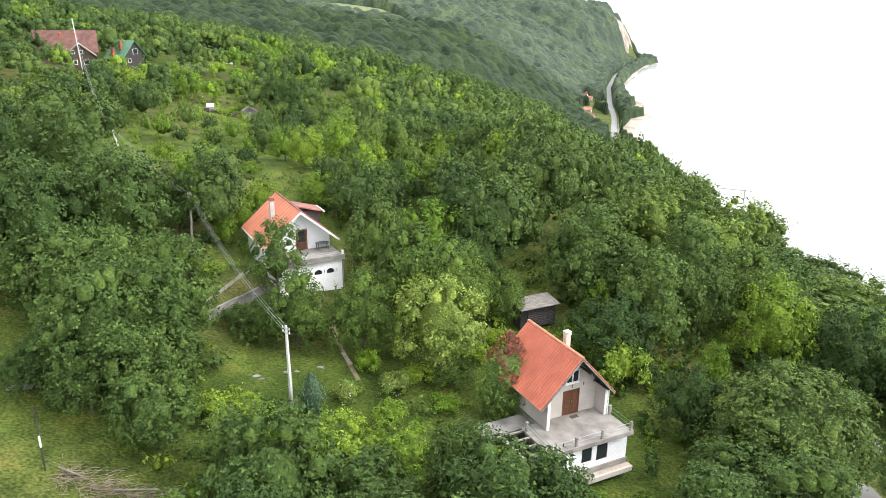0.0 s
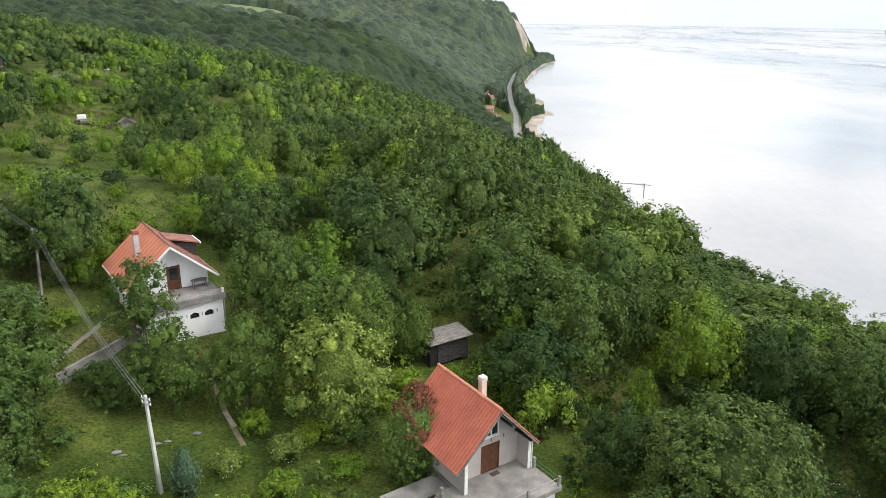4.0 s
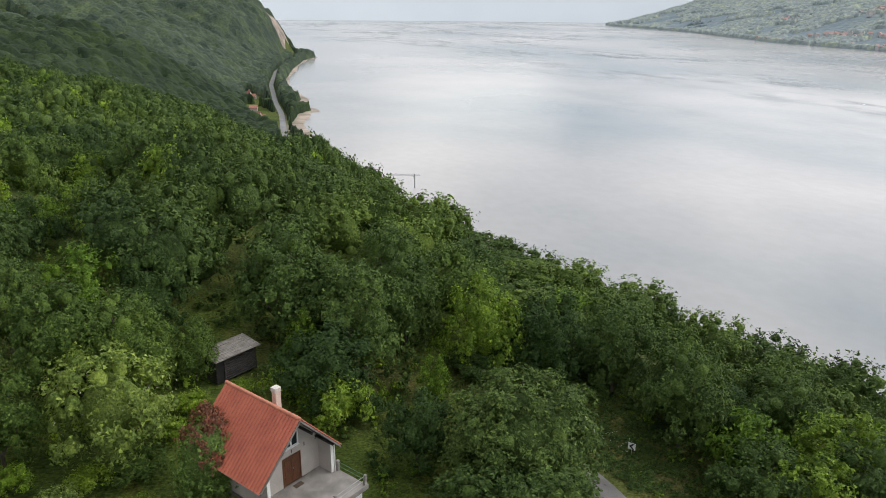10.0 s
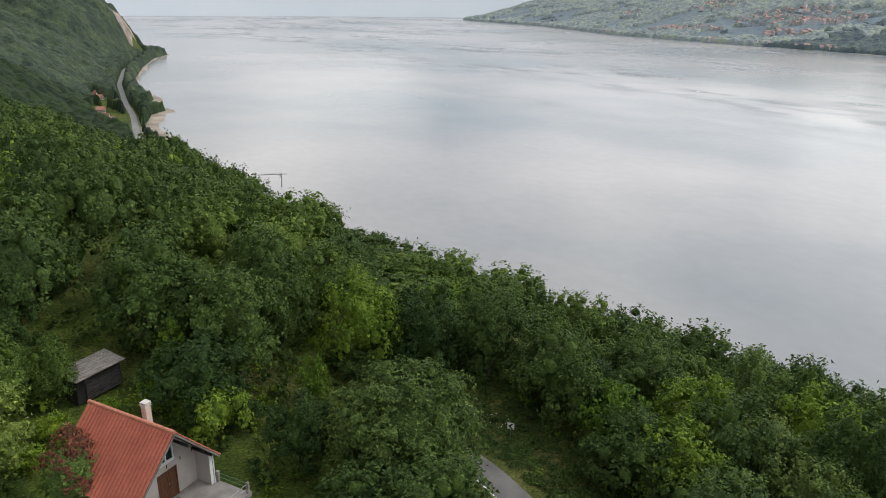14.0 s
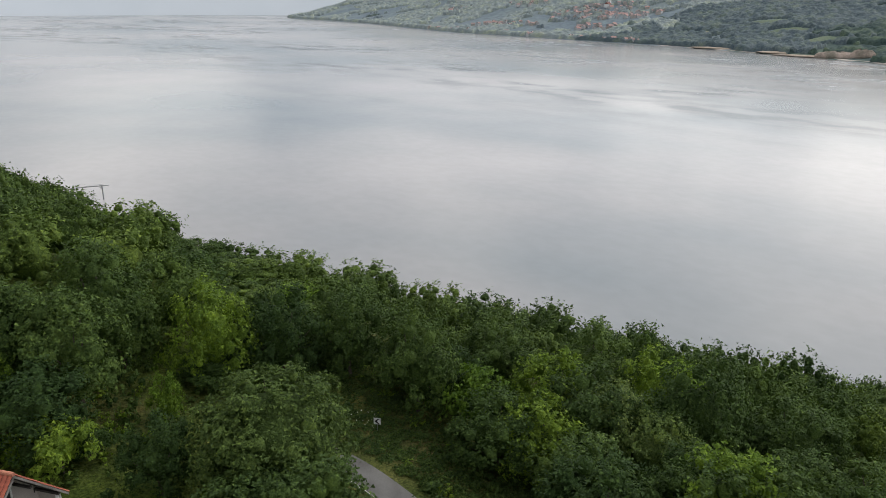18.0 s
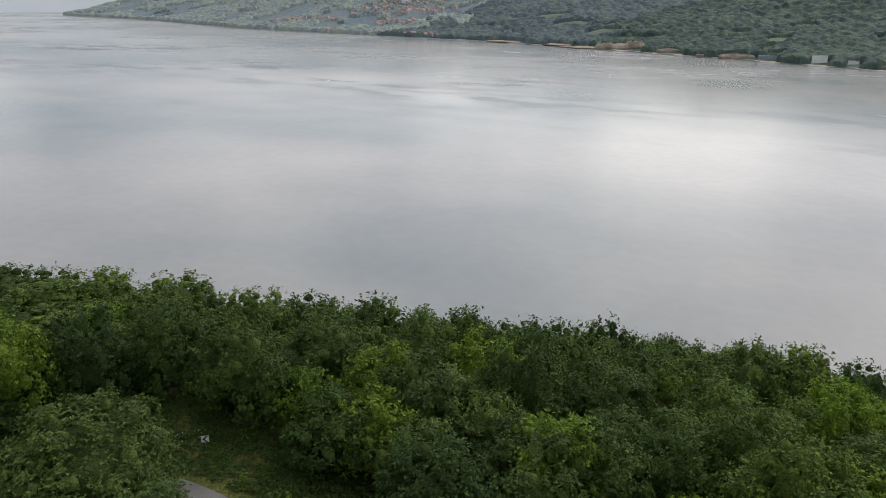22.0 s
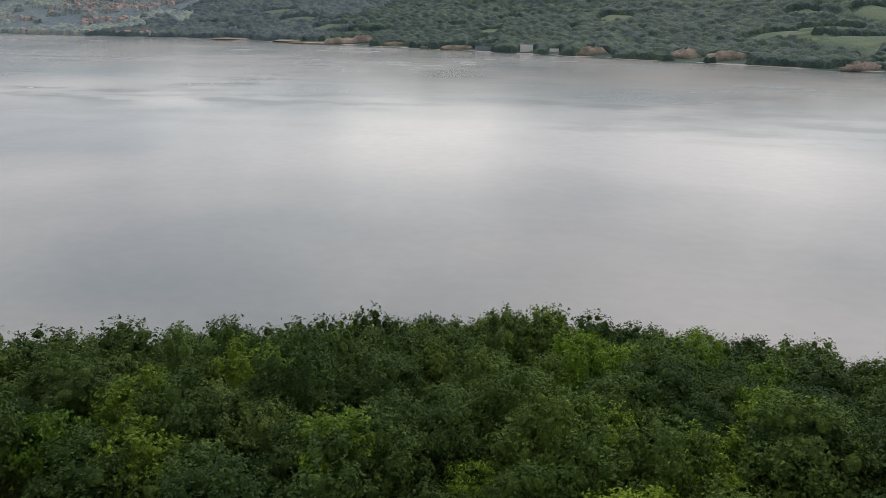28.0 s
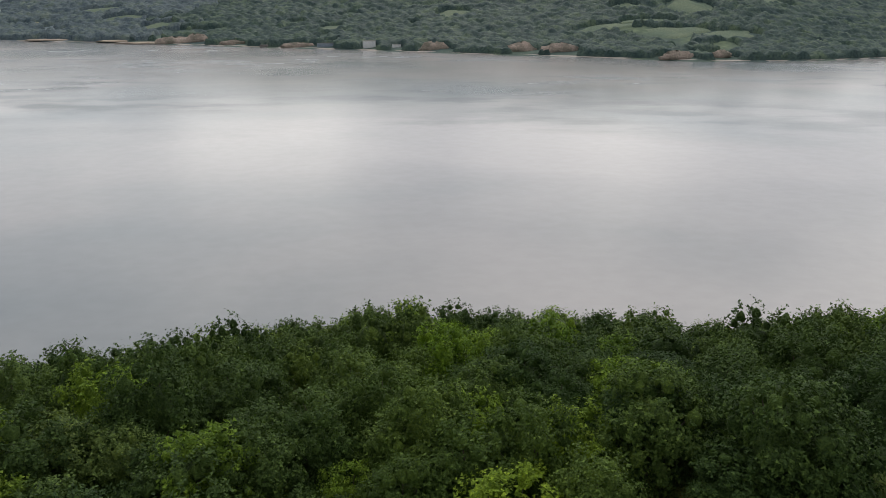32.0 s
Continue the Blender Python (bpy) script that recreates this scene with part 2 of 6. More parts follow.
ASPHALT = surface("asphalt", (0.17, 0.165, 0.158), (0.115, 0.11, 0.105), 0.9, 0.5, 30, 0.3)
SAND = surface("bank_sand", (0.46, 0.38, 0.30), (0.32, 0.255, 0.20), 0.95, 0.05, 0.6, 0.3)
ROCK = surface("cliff_rock", (0.42, 0.335, 0.28), (0.17, 0.155, 0.12), 0.95, 0.05, 0.35, 0.9, dist=2.5)
STRAW = surface("dead_branches", (0.30, 0.24, 0.19), (0.17, 0.13, 0.105), 0.95, 2.0, 15, 0.3)

m, nodes, links, b = material("window_glass", 0.05, 0.0, 0.6)
b.inputs["Base Color"].default_value = (0.02, 0.025, 0.03, 1)
GLASS = m



def waterline(nodes, links, col):
    """Bare silt and gravel below about two metres over the river."""
    t = nodes.new("ShaderNodeTexCoord")
    s = nodes.new("ShaderNodeSeparateXYZ")
    links.new(t.outputs["Object"], s.inputs[0])
    r = nodes.new("ShaderNodeMapRange")
    r.inputs["From Min"].default_value, r.inputs["From Max"].default_value = 0.55, 1.25
    links.new(s.outputs["Z"], r.inputs["Value"])
    silt = ramp(nodes, links, noise_node(nodes, links, 0.05, 5.0), [(0.35, (0.20, 0.17, 0.14)), (0.65, (0.40, 0.34, 0.28))])
    return mix(nodes, links, r.outputs["Result"], silt, col)


# meadow grass, dry and worn in patches
m, nodes, links, b = material("meadow", 0.95, 0.0, 0.15)
c1 = ramp(nodes, links, noise_node(nodes, links, 0.055, 6.0), [(0.34, (0.042, 0.066, 0.013)), (0.47, (0.072, 0.100, 0.021)), (0.67, (0.090, 0.094, 0.033)), (0.86, (0.112, 0.088, 0.048))])
c2 = ramp(nodes, links, noise_node(nodes, links, 0.45, 6.0), [(0.30, (0.55, 0.62, 0.55)), (0.56, (1.05, 1.05, 1.0)), (0.72, (1.45, 1.2, 1.2))])
c3 = ramp(nodes, links, noise_node(nodes, links, 4.0, 6.0, "Object", (1, 1.6, 1)), [(0.34, (0.5, 0.55, 0.5)), (0.66, (1.45, 1.4, 1.25))])
col = mix(nodes, links, 1.0, mix(nodes, links, 1.0, c1, c2, "MULTIPLY"), c3, "MULTIPLY")
links.new(waterline(nodes, links, col), b.inputs["Base Color"])
bump(nodes, links, b, noise_node(nodes, links, 3.0, 6.0), 0.8, 0.25)
MEADOW = m

# slopes of the other bank: scrub, pasture and terraces, with distance haze mixed into the colours
def bank_material(name, woods_col, scrub, pasture):
    m, nodes, links, b = material(name, 0.95, 0.0, 0.1)
    c1 = ramp(nodes, links, noise_node(nodes, links, 0.006, 7.0), [(0.42, woods_col), (0.56, scrub), (0.68, pasture)])
    c2 = ramp(nodes, links, noise_node(nodes, links, 0.07, 5.0), [(0.35, (0.75, 0.77, 0.8)), (0.7, (1.2, 1.2, 1.15))])
    links.new(mix(nodes, links, 1.0, c1, c2, "MULTIPLY"), b.inputs["Base Color"])
    return m


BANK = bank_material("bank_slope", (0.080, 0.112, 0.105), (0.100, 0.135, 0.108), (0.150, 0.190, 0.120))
# same slope farther off: haze painted as a paler, bluer colour
BANK_HAZED = bank_material("far_bank_slope_hazed", (0.160, 0.200, 0.228), (0.180, 0.220, 0.235), (0.215, 0.250, 0.240))

# wide slow river: silty green-grey water with fine ripples and smoother slicks
m, nodes, links, b = material("river_water", 0.08, 0.0, 0.5)
b.inputs["IOR"].default_value = 1.33
# silty base; its broad pale and dark patches paint the reflected clouds
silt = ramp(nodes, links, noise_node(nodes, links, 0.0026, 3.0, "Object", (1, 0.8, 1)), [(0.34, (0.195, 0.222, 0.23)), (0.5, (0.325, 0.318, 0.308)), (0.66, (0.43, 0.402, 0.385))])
# far reaches where the wind ruffles the surface in broken streaks, their darker reflection painted in
t = nodes.new("ShaderNodeTexCoord")
sp = nodes.new("ShaderNodeSeparateXYZ")
links.new(t.outputs["Object"], sp.inputs[0])
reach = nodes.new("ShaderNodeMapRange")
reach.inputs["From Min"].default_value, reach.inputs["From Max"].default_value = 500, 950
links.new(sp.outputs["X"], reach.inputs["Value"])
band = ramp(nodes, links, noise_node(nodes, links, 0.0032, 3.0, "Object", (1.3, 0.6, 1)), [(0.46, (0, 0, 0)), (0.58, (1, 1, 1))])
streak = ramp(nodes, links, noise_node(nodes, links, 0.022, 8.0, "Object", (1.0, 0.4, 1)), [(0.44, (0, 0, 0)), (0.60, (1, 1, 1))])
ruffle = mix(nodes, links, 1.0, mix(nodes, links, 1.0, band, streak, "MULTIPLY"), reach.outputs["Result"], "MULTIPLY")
# faint light and dark of small waves multiplied into the colour
ripple_shade = ramp(nodes, links, noise_node(nodes, links, 0.12, 5.0, "Object", (1.0, 0.7, 1)), [(0.36, (0.975, 0.975, 0.975)), (0.64, (1.02, 1.02, 1.02))])
links.new(mix(nodes, links, 1.0, mix(nodes, links, ruffle, silt, (0.13, 0.145, 0.15)), ripple_shade, "MULTIPLY"), b.inputs["Base Color"])
links.new(ramp(nodes, links, ruffle, [(0.0, (0.16, 0.16, 0.16)), (1.0, (0.3, 0.3, 0.3))]), b.inputs["Roughness"])
wave = mix(nodes, links, 1.0, noise_node(nodes, links, 0.35, 4.0, "Object", (1.0, 0.7, 1)), mix(nodes, links, ruffle, (0.15, 0.15, 0.15), (1.0, 1.0, 1.0)), "MULTIPLY")
bump(nodes, links, b, wave, 0.3, 0.5)
WATER = m

# ---- terrain ----
# toe of the hillside and waterline, as x over y
TOE_Y = [-1500, -600, -250, 0, 150, 300, 450, 600, 700, 850, 939, 1105, 1310, 1513, 1676, 1727, 1766, 1850, 2000, 2300, 3200]
TOE_X = [120, 131, 173, 212, 168, 150, 122, 99, 72, 122, 142, 178, 226, 292, 352, 374, 370, 270, 160, 40, -500]
SHORE_Y = [-1500, -250, 0, 150, 300, 450, 600, 699, 733, 809, 838, 862, 931, 1024, 1136, 1383, 1560, 1640, 1670, 1720, 1766, 1850, 2000, 2300, 3200]
SHORE_X = [128, 180, 221, 187, 176, 146, 150, 161, 164, 188, 214, 195, 217, 221, 232, 303, 362, 412, 416, 398, 382, 284, 170, 48, -490]
BANK_Y = [-2600, -1700, -1250, -907, -770, -640, -520, -417, -243, -41, 120, 320, 574, 922, 1293, 1843, 2700, 3420, 3614, 3900, 4600]
BANK_X = [2100, 1750, 1450, 1310, 1272, 1262, 1272, 1335, 1400, 1487, 1560, 1640, 1745, 1850, 1895, 1985, 2330, 2480, 2570, 3100, 4400]

def fbm(x, y, scale, seed):
    """Smooth rolling noise from a few turned waves."""
    r = np.random.RandomState(seed)
    out = 0.0
    for k in range(7):
        a, f, p = r.uniform(0, 6.283), 1.45**k / scale, r.uniform(0, 6.283)
        out = out + np.sin((x * np.cos(a) + y * np.sin(a)) * f + p + 1.3 * np.sin((y * np.cos(a) - x * np.sin(a)) * f * 0.7 + p * 2)) / 1.35**k
    return out / 3.2


def smooth(a, b, v):
    t = np.clip((v - a) / (b - a), 0, 1)
    return t * t * (3 - 2 * t)


def inland(x, y):
    return np.interp(y, SHORE_Y, SHORE_X) - x


def height(x, y):
    x, y = np.asarray(x, float), np.asarray(y, float)
    d = inland(x, y)
    e = np.interp(y, TOE_Y, TOE_X) - x
    e = np.where(e > 0, e * (1 + 2.9 * smooth(1400, 1680, y) * (1 - smooth(70, 280, e))), e)
    z = np.interp(e, [-400, -60, 0, 12, 40, 70, 100, 130, 160, 190, 235, 330, 600, 1500, 4000], [-60, -12, 3, 8, 24, 43, 60, 73, 83, 89.5, 95, 104, 110, 116, 122])
    z = np.where(e < 0, np.where(d > 0, 0.3 + 2.7 * np.clip(d / np.maximum(d - e, 1), 0, 1), np.maximum(-60, 0.3 + 0.2 * d)), z)
    z = z + 0.06 * np.clip(y - 60, 0, 120) * smooth(190, 330, e)
    z = z + fbm(x, y, 90, 3) * 3.0 * smooth(150, 420, np.hypot(x, y)) * smooth(30, 120, e)
    # a side valley behind the near wood, and spurs on the hills beyond
    z = z - 30 * np.exp(-(((y - 540) / 120) ** 2)) * smooth(60, 170, e)
    z = z + fbm(x, y, 55, 5) * 8 * smooth(480, 800, y) * smooth(20, 110, e)
    z = z + 7 * np.sin(y / 34 + x / 90 + 1.5 * np.sin(y / 120)) * smooth(600, 800, y) * smooth(25, 110, e) * (1 - smooth(200, 320, e))
    z = z + 5 * np.exp(-(((x + 172) / 110) ** 2) - ((y - 1075) / 70) ** 2) - 12 * np.exp(-(((x + 150) / 130) ** 2) - ((y - 890) / 60) ** 2)
    # the garden slope round the two houses
    plane = 90 + 0.15 * (y - 48) - 0.13 * (x + 12)
    z = z + (plane - z) * (1 - smooth(42, 85, np.hypot(x, y - 54)))
    # filled ground behind the retaining wall
    s, u = (x + 22.6) * -0.81 + (y - 57.2) * 0.586, (x + 22.6) * 0.586 + (y - 57.2) * 0.81
    z = z + 1.05 * smooth(0.1, 1.2, s) * (1 - smooth(3.5, 8, s)) * smooth(-1.2, 0.8, u) * (1 - smooth(9, 11, u))
    z = z + fbm(x, y, 30, 4) * 0.25 * smooth(25, 60, e)
    # the other bank
    q = x - np.interp(y, BANK_Y, BANK_X)
    zb = np.interp(q, [-400, -20, 0, 14, 60, 140, 520, 900, 1500, 3000], [-60, -3, -0.3, 4, 9, 16, 105, 190, 290, 420])
    zb = zb * (1 + 0.28 * fbm(x, y, 230, 8) * smooth(60, 400, q)) + fbm(x, y, 70, 9) * 5 * smooth(60, 300, q)
    z = np.where(q > -300, np.maximum(z, zb), z)
    return z


def mesh_object(name, verts, faces, mat, tint=None, parent=None, smooth_shade=False):
    """One mesh from arrays: verts (n, 3), faces (m, 3 or 4)."""
    me = bpy.data.meshes.new(name)
    verts, faces = np.asarray(verts, np.float32), np.asarray(faces, np.int32)
    k = faces.shape[1]
    me.vertices.add(len(verts))
    me.vertices.foreach_set("co", verts.ravel())
    me.loops.add(faces.size)
    me.loops.foreach_set("vertex_index", faces.ravel())
    me.polygons.add(len(faces))
    me.polygons.foreach_set("loop_start", np.arange(0, faces.size, k, dtype=np.int32))
    if smooth_shade:
        me.polygons.foreach_set("use_smooth", np.ones(len(faces), bool))
    if tint is not None:
        me.attributes.new("tint", "FLOAT", "POINT").data.foreach_set("value", np.asarray(tint, np.float32))
    me.update(calc_edges=True)
    me.materials.append(mat)
    ob = new(name, me)
    if parent:
        ob.parent = parent
    return ob


def empty(name, m, label, category, group="", kind=""):
    ob = new(name)
    ob.matrix_world = m
    return tagged(ob, label, category, group, kind)


def part(name, bm, mat, parent, label=""):
    me = bpy.data.meshes.new(name)
    bm.to_mesh(me)
    bm.free()
    me.materials.append(mat)
    ob = new(name, me)
    ob.parent = parent
    return tagged(ob, label)


def add_box(bm, x0, y0, z0, x1, y1, z1, m=None, bevel=0.0):
    got = bmesh.ops.create_cube(bm, size=1.0, matrix=Matrix.Translation(((x0 + x1) / 2, (y0 + y1) / 2, (z0 + z1) / 2)) @ Matrix.Diagonal((x1 - x0, y1 - y0, z1 - z0, 1)))
    if bevel:
        edges = list({e for v in got["verts"] for e in v.link_edges})
        out = bmesh.ops.bevel(bm, geom=edges, offset=bevel, segments=1, affect="EDGES")
        got = {"verts": list({v for f in out["faces"] for v in f.verts} | {v for v in got["verts"] if v.is_valid})}
    if m is not None:
        bmesh.ops.transform(bm, matrix=m, verts=got["verts"])
    return bm


def box(x0, y0, z0, x1, y1, z1, m=None, bevel=0.0):
    return add_box(bmesh.new(), x0, y0, z0, x1, y1, z1, m, bevel)


def add_prism(bm, outline, a, b, axis="y"):
    """A closed outline swept from a to b along an axis (outline in the other two)."""
    place = {"x": lambda p, s: (s, p[0], p[1]), "y": lambda p, s: (p[0], s, p[1]), "z": lambda p, s: (p[0], p[1], s)}[axis]
    lo = [bm.verts.new(place(p, a)) for p in outline]
    hi = [bm.verts.new(place(p, b)) for p in outline]
    n = len(outline)
    bm.faces.new(lo[::-1])
    bm.faces.new(hi)
    for i in range(n):
        bm.faces.new((lo[i], lo[(i + 1) % n], hi[(i + 1) % n], hi[i]))
    bmesh.ops.recalc_face_normals(bm, faces=bm.faces[:])
    return bm


def prism(outline, a, b, axis="y"):
    return add_prism(bmesh.new(), outline, a, b, axis)


def add_rod(bm, p, q, r0, r1=None, sides=8):
    p, q = Vector(p), Vector(q)
    r1 = r0 if r1 is None else r1
    turn = (q - p).to_track_quat("Z", "Y").to_matrix().to_4x4()
    bmesh.ops.create_cone(bm, cap_ends=True, segments=sides, radius1=r0, radius2=r1, depth=(q - p).length, matrix=Matrix.Translation((p + q) / 2) @ turn)
    return bm


def rod(p, q, r0, r1=None, sides=8):
    return add_rod(bmesh.new(), p, q, r0, r1, sides)


# ---- ground and river ----
ang = np.radians(np.concatenate([np.arange(-50, 140, 0.75), np.arange(140, 310, 5.0)]))
rad = np.concatenate([[0.01, 1.0, 2.5], np.arange(4, 130, 2.0), 130 * 1.028 ** np.arange(1, 132)])
rad = rad[rad < 4930]
RR, AA = np.meshgrid(rad, ang, indexing="ij")
GX, GY = RR * np.sin(AA), RR * np.cos(AA)
GZ = height(GX, GY)
na, nr = len(ang), len(rad)
i, j = np.meshgrid(np.arange(nr - 1), np.arange(na), indexing="ij")
jn = (j + 1) % na
gf = np.stack([i * na + j, i * na + jn, (i + 1) * na + jn, (i + 1) * na + j], -1).reshape(-1, 4)
ground = mesh_object("ground", np.stack([GX, GY, GZ], -1).reshape(-1, 3), gf[:, ::-1], MEADOW, smooth_shade=True)
tagged(ground, "grassy hillside falling to the river, worn and dry in patches", "ground", kind="structure")
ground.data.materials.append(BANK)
ground.data.materials.append(BANK_HAZED)
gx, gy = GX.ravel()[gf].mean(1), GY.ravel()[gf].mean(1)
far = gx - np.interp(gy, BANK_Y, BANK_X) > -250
# farther faces of the bank take the colour with more haze in it
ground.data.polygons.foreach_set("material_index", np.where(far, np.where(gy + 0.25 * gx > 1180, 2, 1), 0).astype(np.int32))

wr = np.array([0, 150, 300, 600, 1200, 2400, 4990.0])
wa = np.radians(np.arange(0, 360, 6))
WX = np.stack([np.outer(wr, np.sin(wa)), np.outer(wr, np.cos(wa)), np.zeros((len(wr), len(wa)))], -1).reshape(-1, 3)
n = len(wa)
i, j = np.meshgrid(np.arange(len(wr) - 1), np.arange(n), indexing="ij")
wf = np.stack([i * n + j, (i + 1) * n + j, (i + 1) * n + (j + 1) % n, i * n + (j + 1) % n], -1).reshape(-1, 4)
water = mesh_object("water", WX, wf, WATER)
tagged(water, "wide calm grey-green river reflecting an overcast sky", "river", kind="structure")

# ---- trees ----


def blob(r, rings, sides, squash, rng, rough=0.18, end=math.pi - 0.12):
    """A lumpy closed shell, as verts and quads."""
    th = np.linspace(0.12, end, rings)
    ph = np.linspace(0, 2 * math.pi, sides, endpoint=False)
    T, P = np.meshgrid(th, ph, indexing="ij")
    R = r * (1 + rough * rng.uniform(-1, 1, T.shape))
    v = np.stack([R * np.sin(T) * np.cos(P), R * np.sin(T) * np.sin(P), R * np.cos(T) * squash], -1).reshape(-1, 3)
    i, j = np.meshgrid(np.arange(rings - 1), np.arange(sides), indexing="ij")
    f = np.stack([i * sides + j, (i + 1) * sides + j, (i + 1) * sides + (j + 1) % sides, i * sides + (j + 1) % sides], -1).reshape(-1, 4)
    return v, f


def unit(v):
    return v / np.maximum(np.linalg.norm(v, axis=-1, keepdims=True), 1e-6)


def leaf_points(centre, normal, size, rng):
    """Small pointed leaves, one triangle each."""
    t = unit(np.cross(normal, rng.normal(size=normal.shape)))
    b = np.cross(normal, t)
    s = size * rng.uniform(0.6, 1.4, (len(centre), 1))
    v = np.stack([centre + t * s * 1.0, centre - t * s * 0.6 + b * s * 0.62, centre - t * s * 0.6 - b * s * 0.62], 1)
    return v.reshape(-1, 3), np.arange(len(centre) * 3).reshape(-1, 3)


def leaf_quads(centre, normal, size, rng, slim=0.62):
    """Pointed blades as quads round the given centres."""
    t = unit(np.cross(normal, rng.normal(size=normal.shape)))
    b = np.cross(normal, t)
    s = size * rng.uniform(0.65, 1.35, (len(centre), 1))
    fold = normal * s * 0.18
    v = np.stack([centre - t * s, centre - b * s * slim + fold, centre + t * s, centre + b * s * slim + fold], 1)
    return v.reshape(-1, 3), np.arange(len(centre) * 4).reshape(-1, 4)


def halves(f):
    """Quads cut into triangles."""
    return np.concatenate([f[:, [0, 1, 2]], f[:, [0, 2, 3]]])


def directions(count, low, rng):
    """Evenly spread directions from straight up down to the height `low`."""
    u = 1 - (np.arange(count) + 0.5) / count * (1 - low)
    a = np.arange(count) * 2.39996 + rng.uniform(-0.5, 0.5, count)
    s = np.sqrt(1 - np.minimum(u * u, 0.999))
    return np.stack([s * np.cos(a), s * np.sin(a), u], -1)


def crown(seed, clumps, leaves, size, squash=0.85, clump=0.36, shell=(4, 6), low=-0.6, fill=0.46, gap=0.5):
    """A round crown of radius 1 about its own centre: leafy clumps of uneven size on a rounded mass, leaves on their outer sides."""
    rng = np.random.RandomState(seed)
    tall = np.array([1, 1, squash])
    d = unit(directions(clumps, low, rng) + rng.normal(size=(clumps, 3)) * 0.16)
    rc = clump * rng.uniform(0.72, 1.25, clumps)
    c = d * (1.02 - rc * 0.92)[:, None] * rng.uniform(0.84, 1.08, (clumps, 1)) * tall
    V, F, base = [], [], 0
    for k in range(clumps):
        # tufts of a few leaves each, standing out of the clump
        nt = max(1, leaves // 5)
        knob = unit(rng.normal(size=(6, 3)) + d[k])
        q = unit(rng.normal(size=(nt, 3)) + d[k] * 0.7 + np.array([0, 0, 0.4]))
        swell = 0.86 + 0.26 * np.max(np.clip(q @ knob.T, 0, 1) ** 8, axis=1)
        p = c[k] + q * (rc[k] * swell * rng.uniform(0.84, 1.1, nt))[:, None] * np.array([1, 1, 0.5 + 0.45 * squash])
        face = unit(q * 0.5 + d[k] * 0.4 + np.array([0, 0, 0.3]) + rng.normal(size=q.shape) * 0.25)
        per = min(5, leaves)
        p = (p[:, None] + rng.normal(size=(nt, per, 3)) * size * 0.95 + (q * size)[:, None] * rng.uniform(-0.6, 1.2, (nt, per, 1))).reshape(-1, 3)
        n = unit(face[:, None] + rng.normal(size=(nt, per, 3)) * 0.4).reshape(-1, 3)
        v, f = leaf_points(p, n, size, rng)
        V.append(v)
        F.append(f + base)
        base += len(v)
        cv, cf = blob(rc[k] * gap, shell[0], shell[1], 0.5 + 0.4 * squash, rng, 0.2, 2.2)
        V.append(cv + c[k])
        F.append(halves(cf) + base)
        base += len(cv)
    if fill:
        cv, cf = blob(fill, 5, 7, squash, rng, 0.15)
        V.append(cv)
        F.append(halves(cf) + base)
        base += len(cv)
        q = unit(directions(leaves * clumps // 9, low, rng) + rng.normal(size=(leaves * clumps // 9, 3)) * 0.1)
        v, f = leaf_points(q * tall * fill * rng.uniform(1.0, 1.3, (len(q), 1)), unit(q + rng.normal(size=q.shape) * 0.45), size * 1.25, rng)
        V.append(v)
        F.append(f + base)
    return np.concatenate(V), np.concatenate(F), c


def spire(seed, sprays, leaves, size, shape="cone", spread=1.0, top=2.0, core=9):
    """A cone or spindle of needle sprays, height 2 and centred on its middle."""
    rng = np.random.RandomState(seed)
    h = rng.uniform(0, 1, sprays) ** 1.25
    a = np.arange(sprays) * 2.39996
    w = 0.04 + 0.56 * (1 - h) ** 0.6 * (0.85 + 0.2 * np.sin(h * 40))
    if shape == "spindle":
        w = 0.06 + 0.5 * np.sin(np.clip(h * 0.92 + 0.12, 0, 1) * math.pi) ** 0.7
    c = np.stack([w * np.cos(a), w * np.sin(a), -1 + 2 * h], -1) * np.stack([rng.uniform(0.8, 1.2, sprays)] * 2 + [np.ones(sprays)], -1)
    c = c[c[:, 2] < top]
    sprays = len(c)
    away = unit(c * np.array([1, 1, 0]))
    up = 1.2 if shape == "spindle" else -0.1
    axis = unit(away * 0.6 + np.array([0, 0, up]) + rng.normal(size=c.shape) * 0.35)
    long = size * 2.5 * spread * rng.uniform(0.7, 1.3, (sprays, 1, 1))
    t = rng.uniform(-0.6, 0.75, (sprays, leaves, 1))
    side = rng.normal(size=(sprays, leaves, 3))
    p = c[:, None] + axis[:, None] * long * t + side * long * 0.42 * (1.1 - t) * 0.6
    n = unit(unit(away * 0.55 + rng.normal(size=c.shape) * 0.25 + np.array([0, 0, 0.5]))[:, None] + side * 0.4)
    v, f = leaf_points(p.reshape(-1, 3), n.reshape(-1, 3), size, rng)
    cv, cf = blob(1.0, 8, core, 0.95, rng)
    hh = np.clip((cv[:, 2:3] + 1) / 2, 0, 1)
    cv[:, :2] = unit(cv[:, :2]) * (0.03 + (0.42 * (1 - hh) ** 0.65 if shape == "cone" else 0.42 * np.sin(np.clip(hh * 0.92 + 0.1, 0, 1) * math.pi))) * rng.uniform(0.85, 1.15, (len(cv), 1))
    cv[:, 2] = np.minimum(cv[:, 2], top)
    return np.concatenate([v, cv]), np.concatenate([f, halves(cf) + len(v)]), c


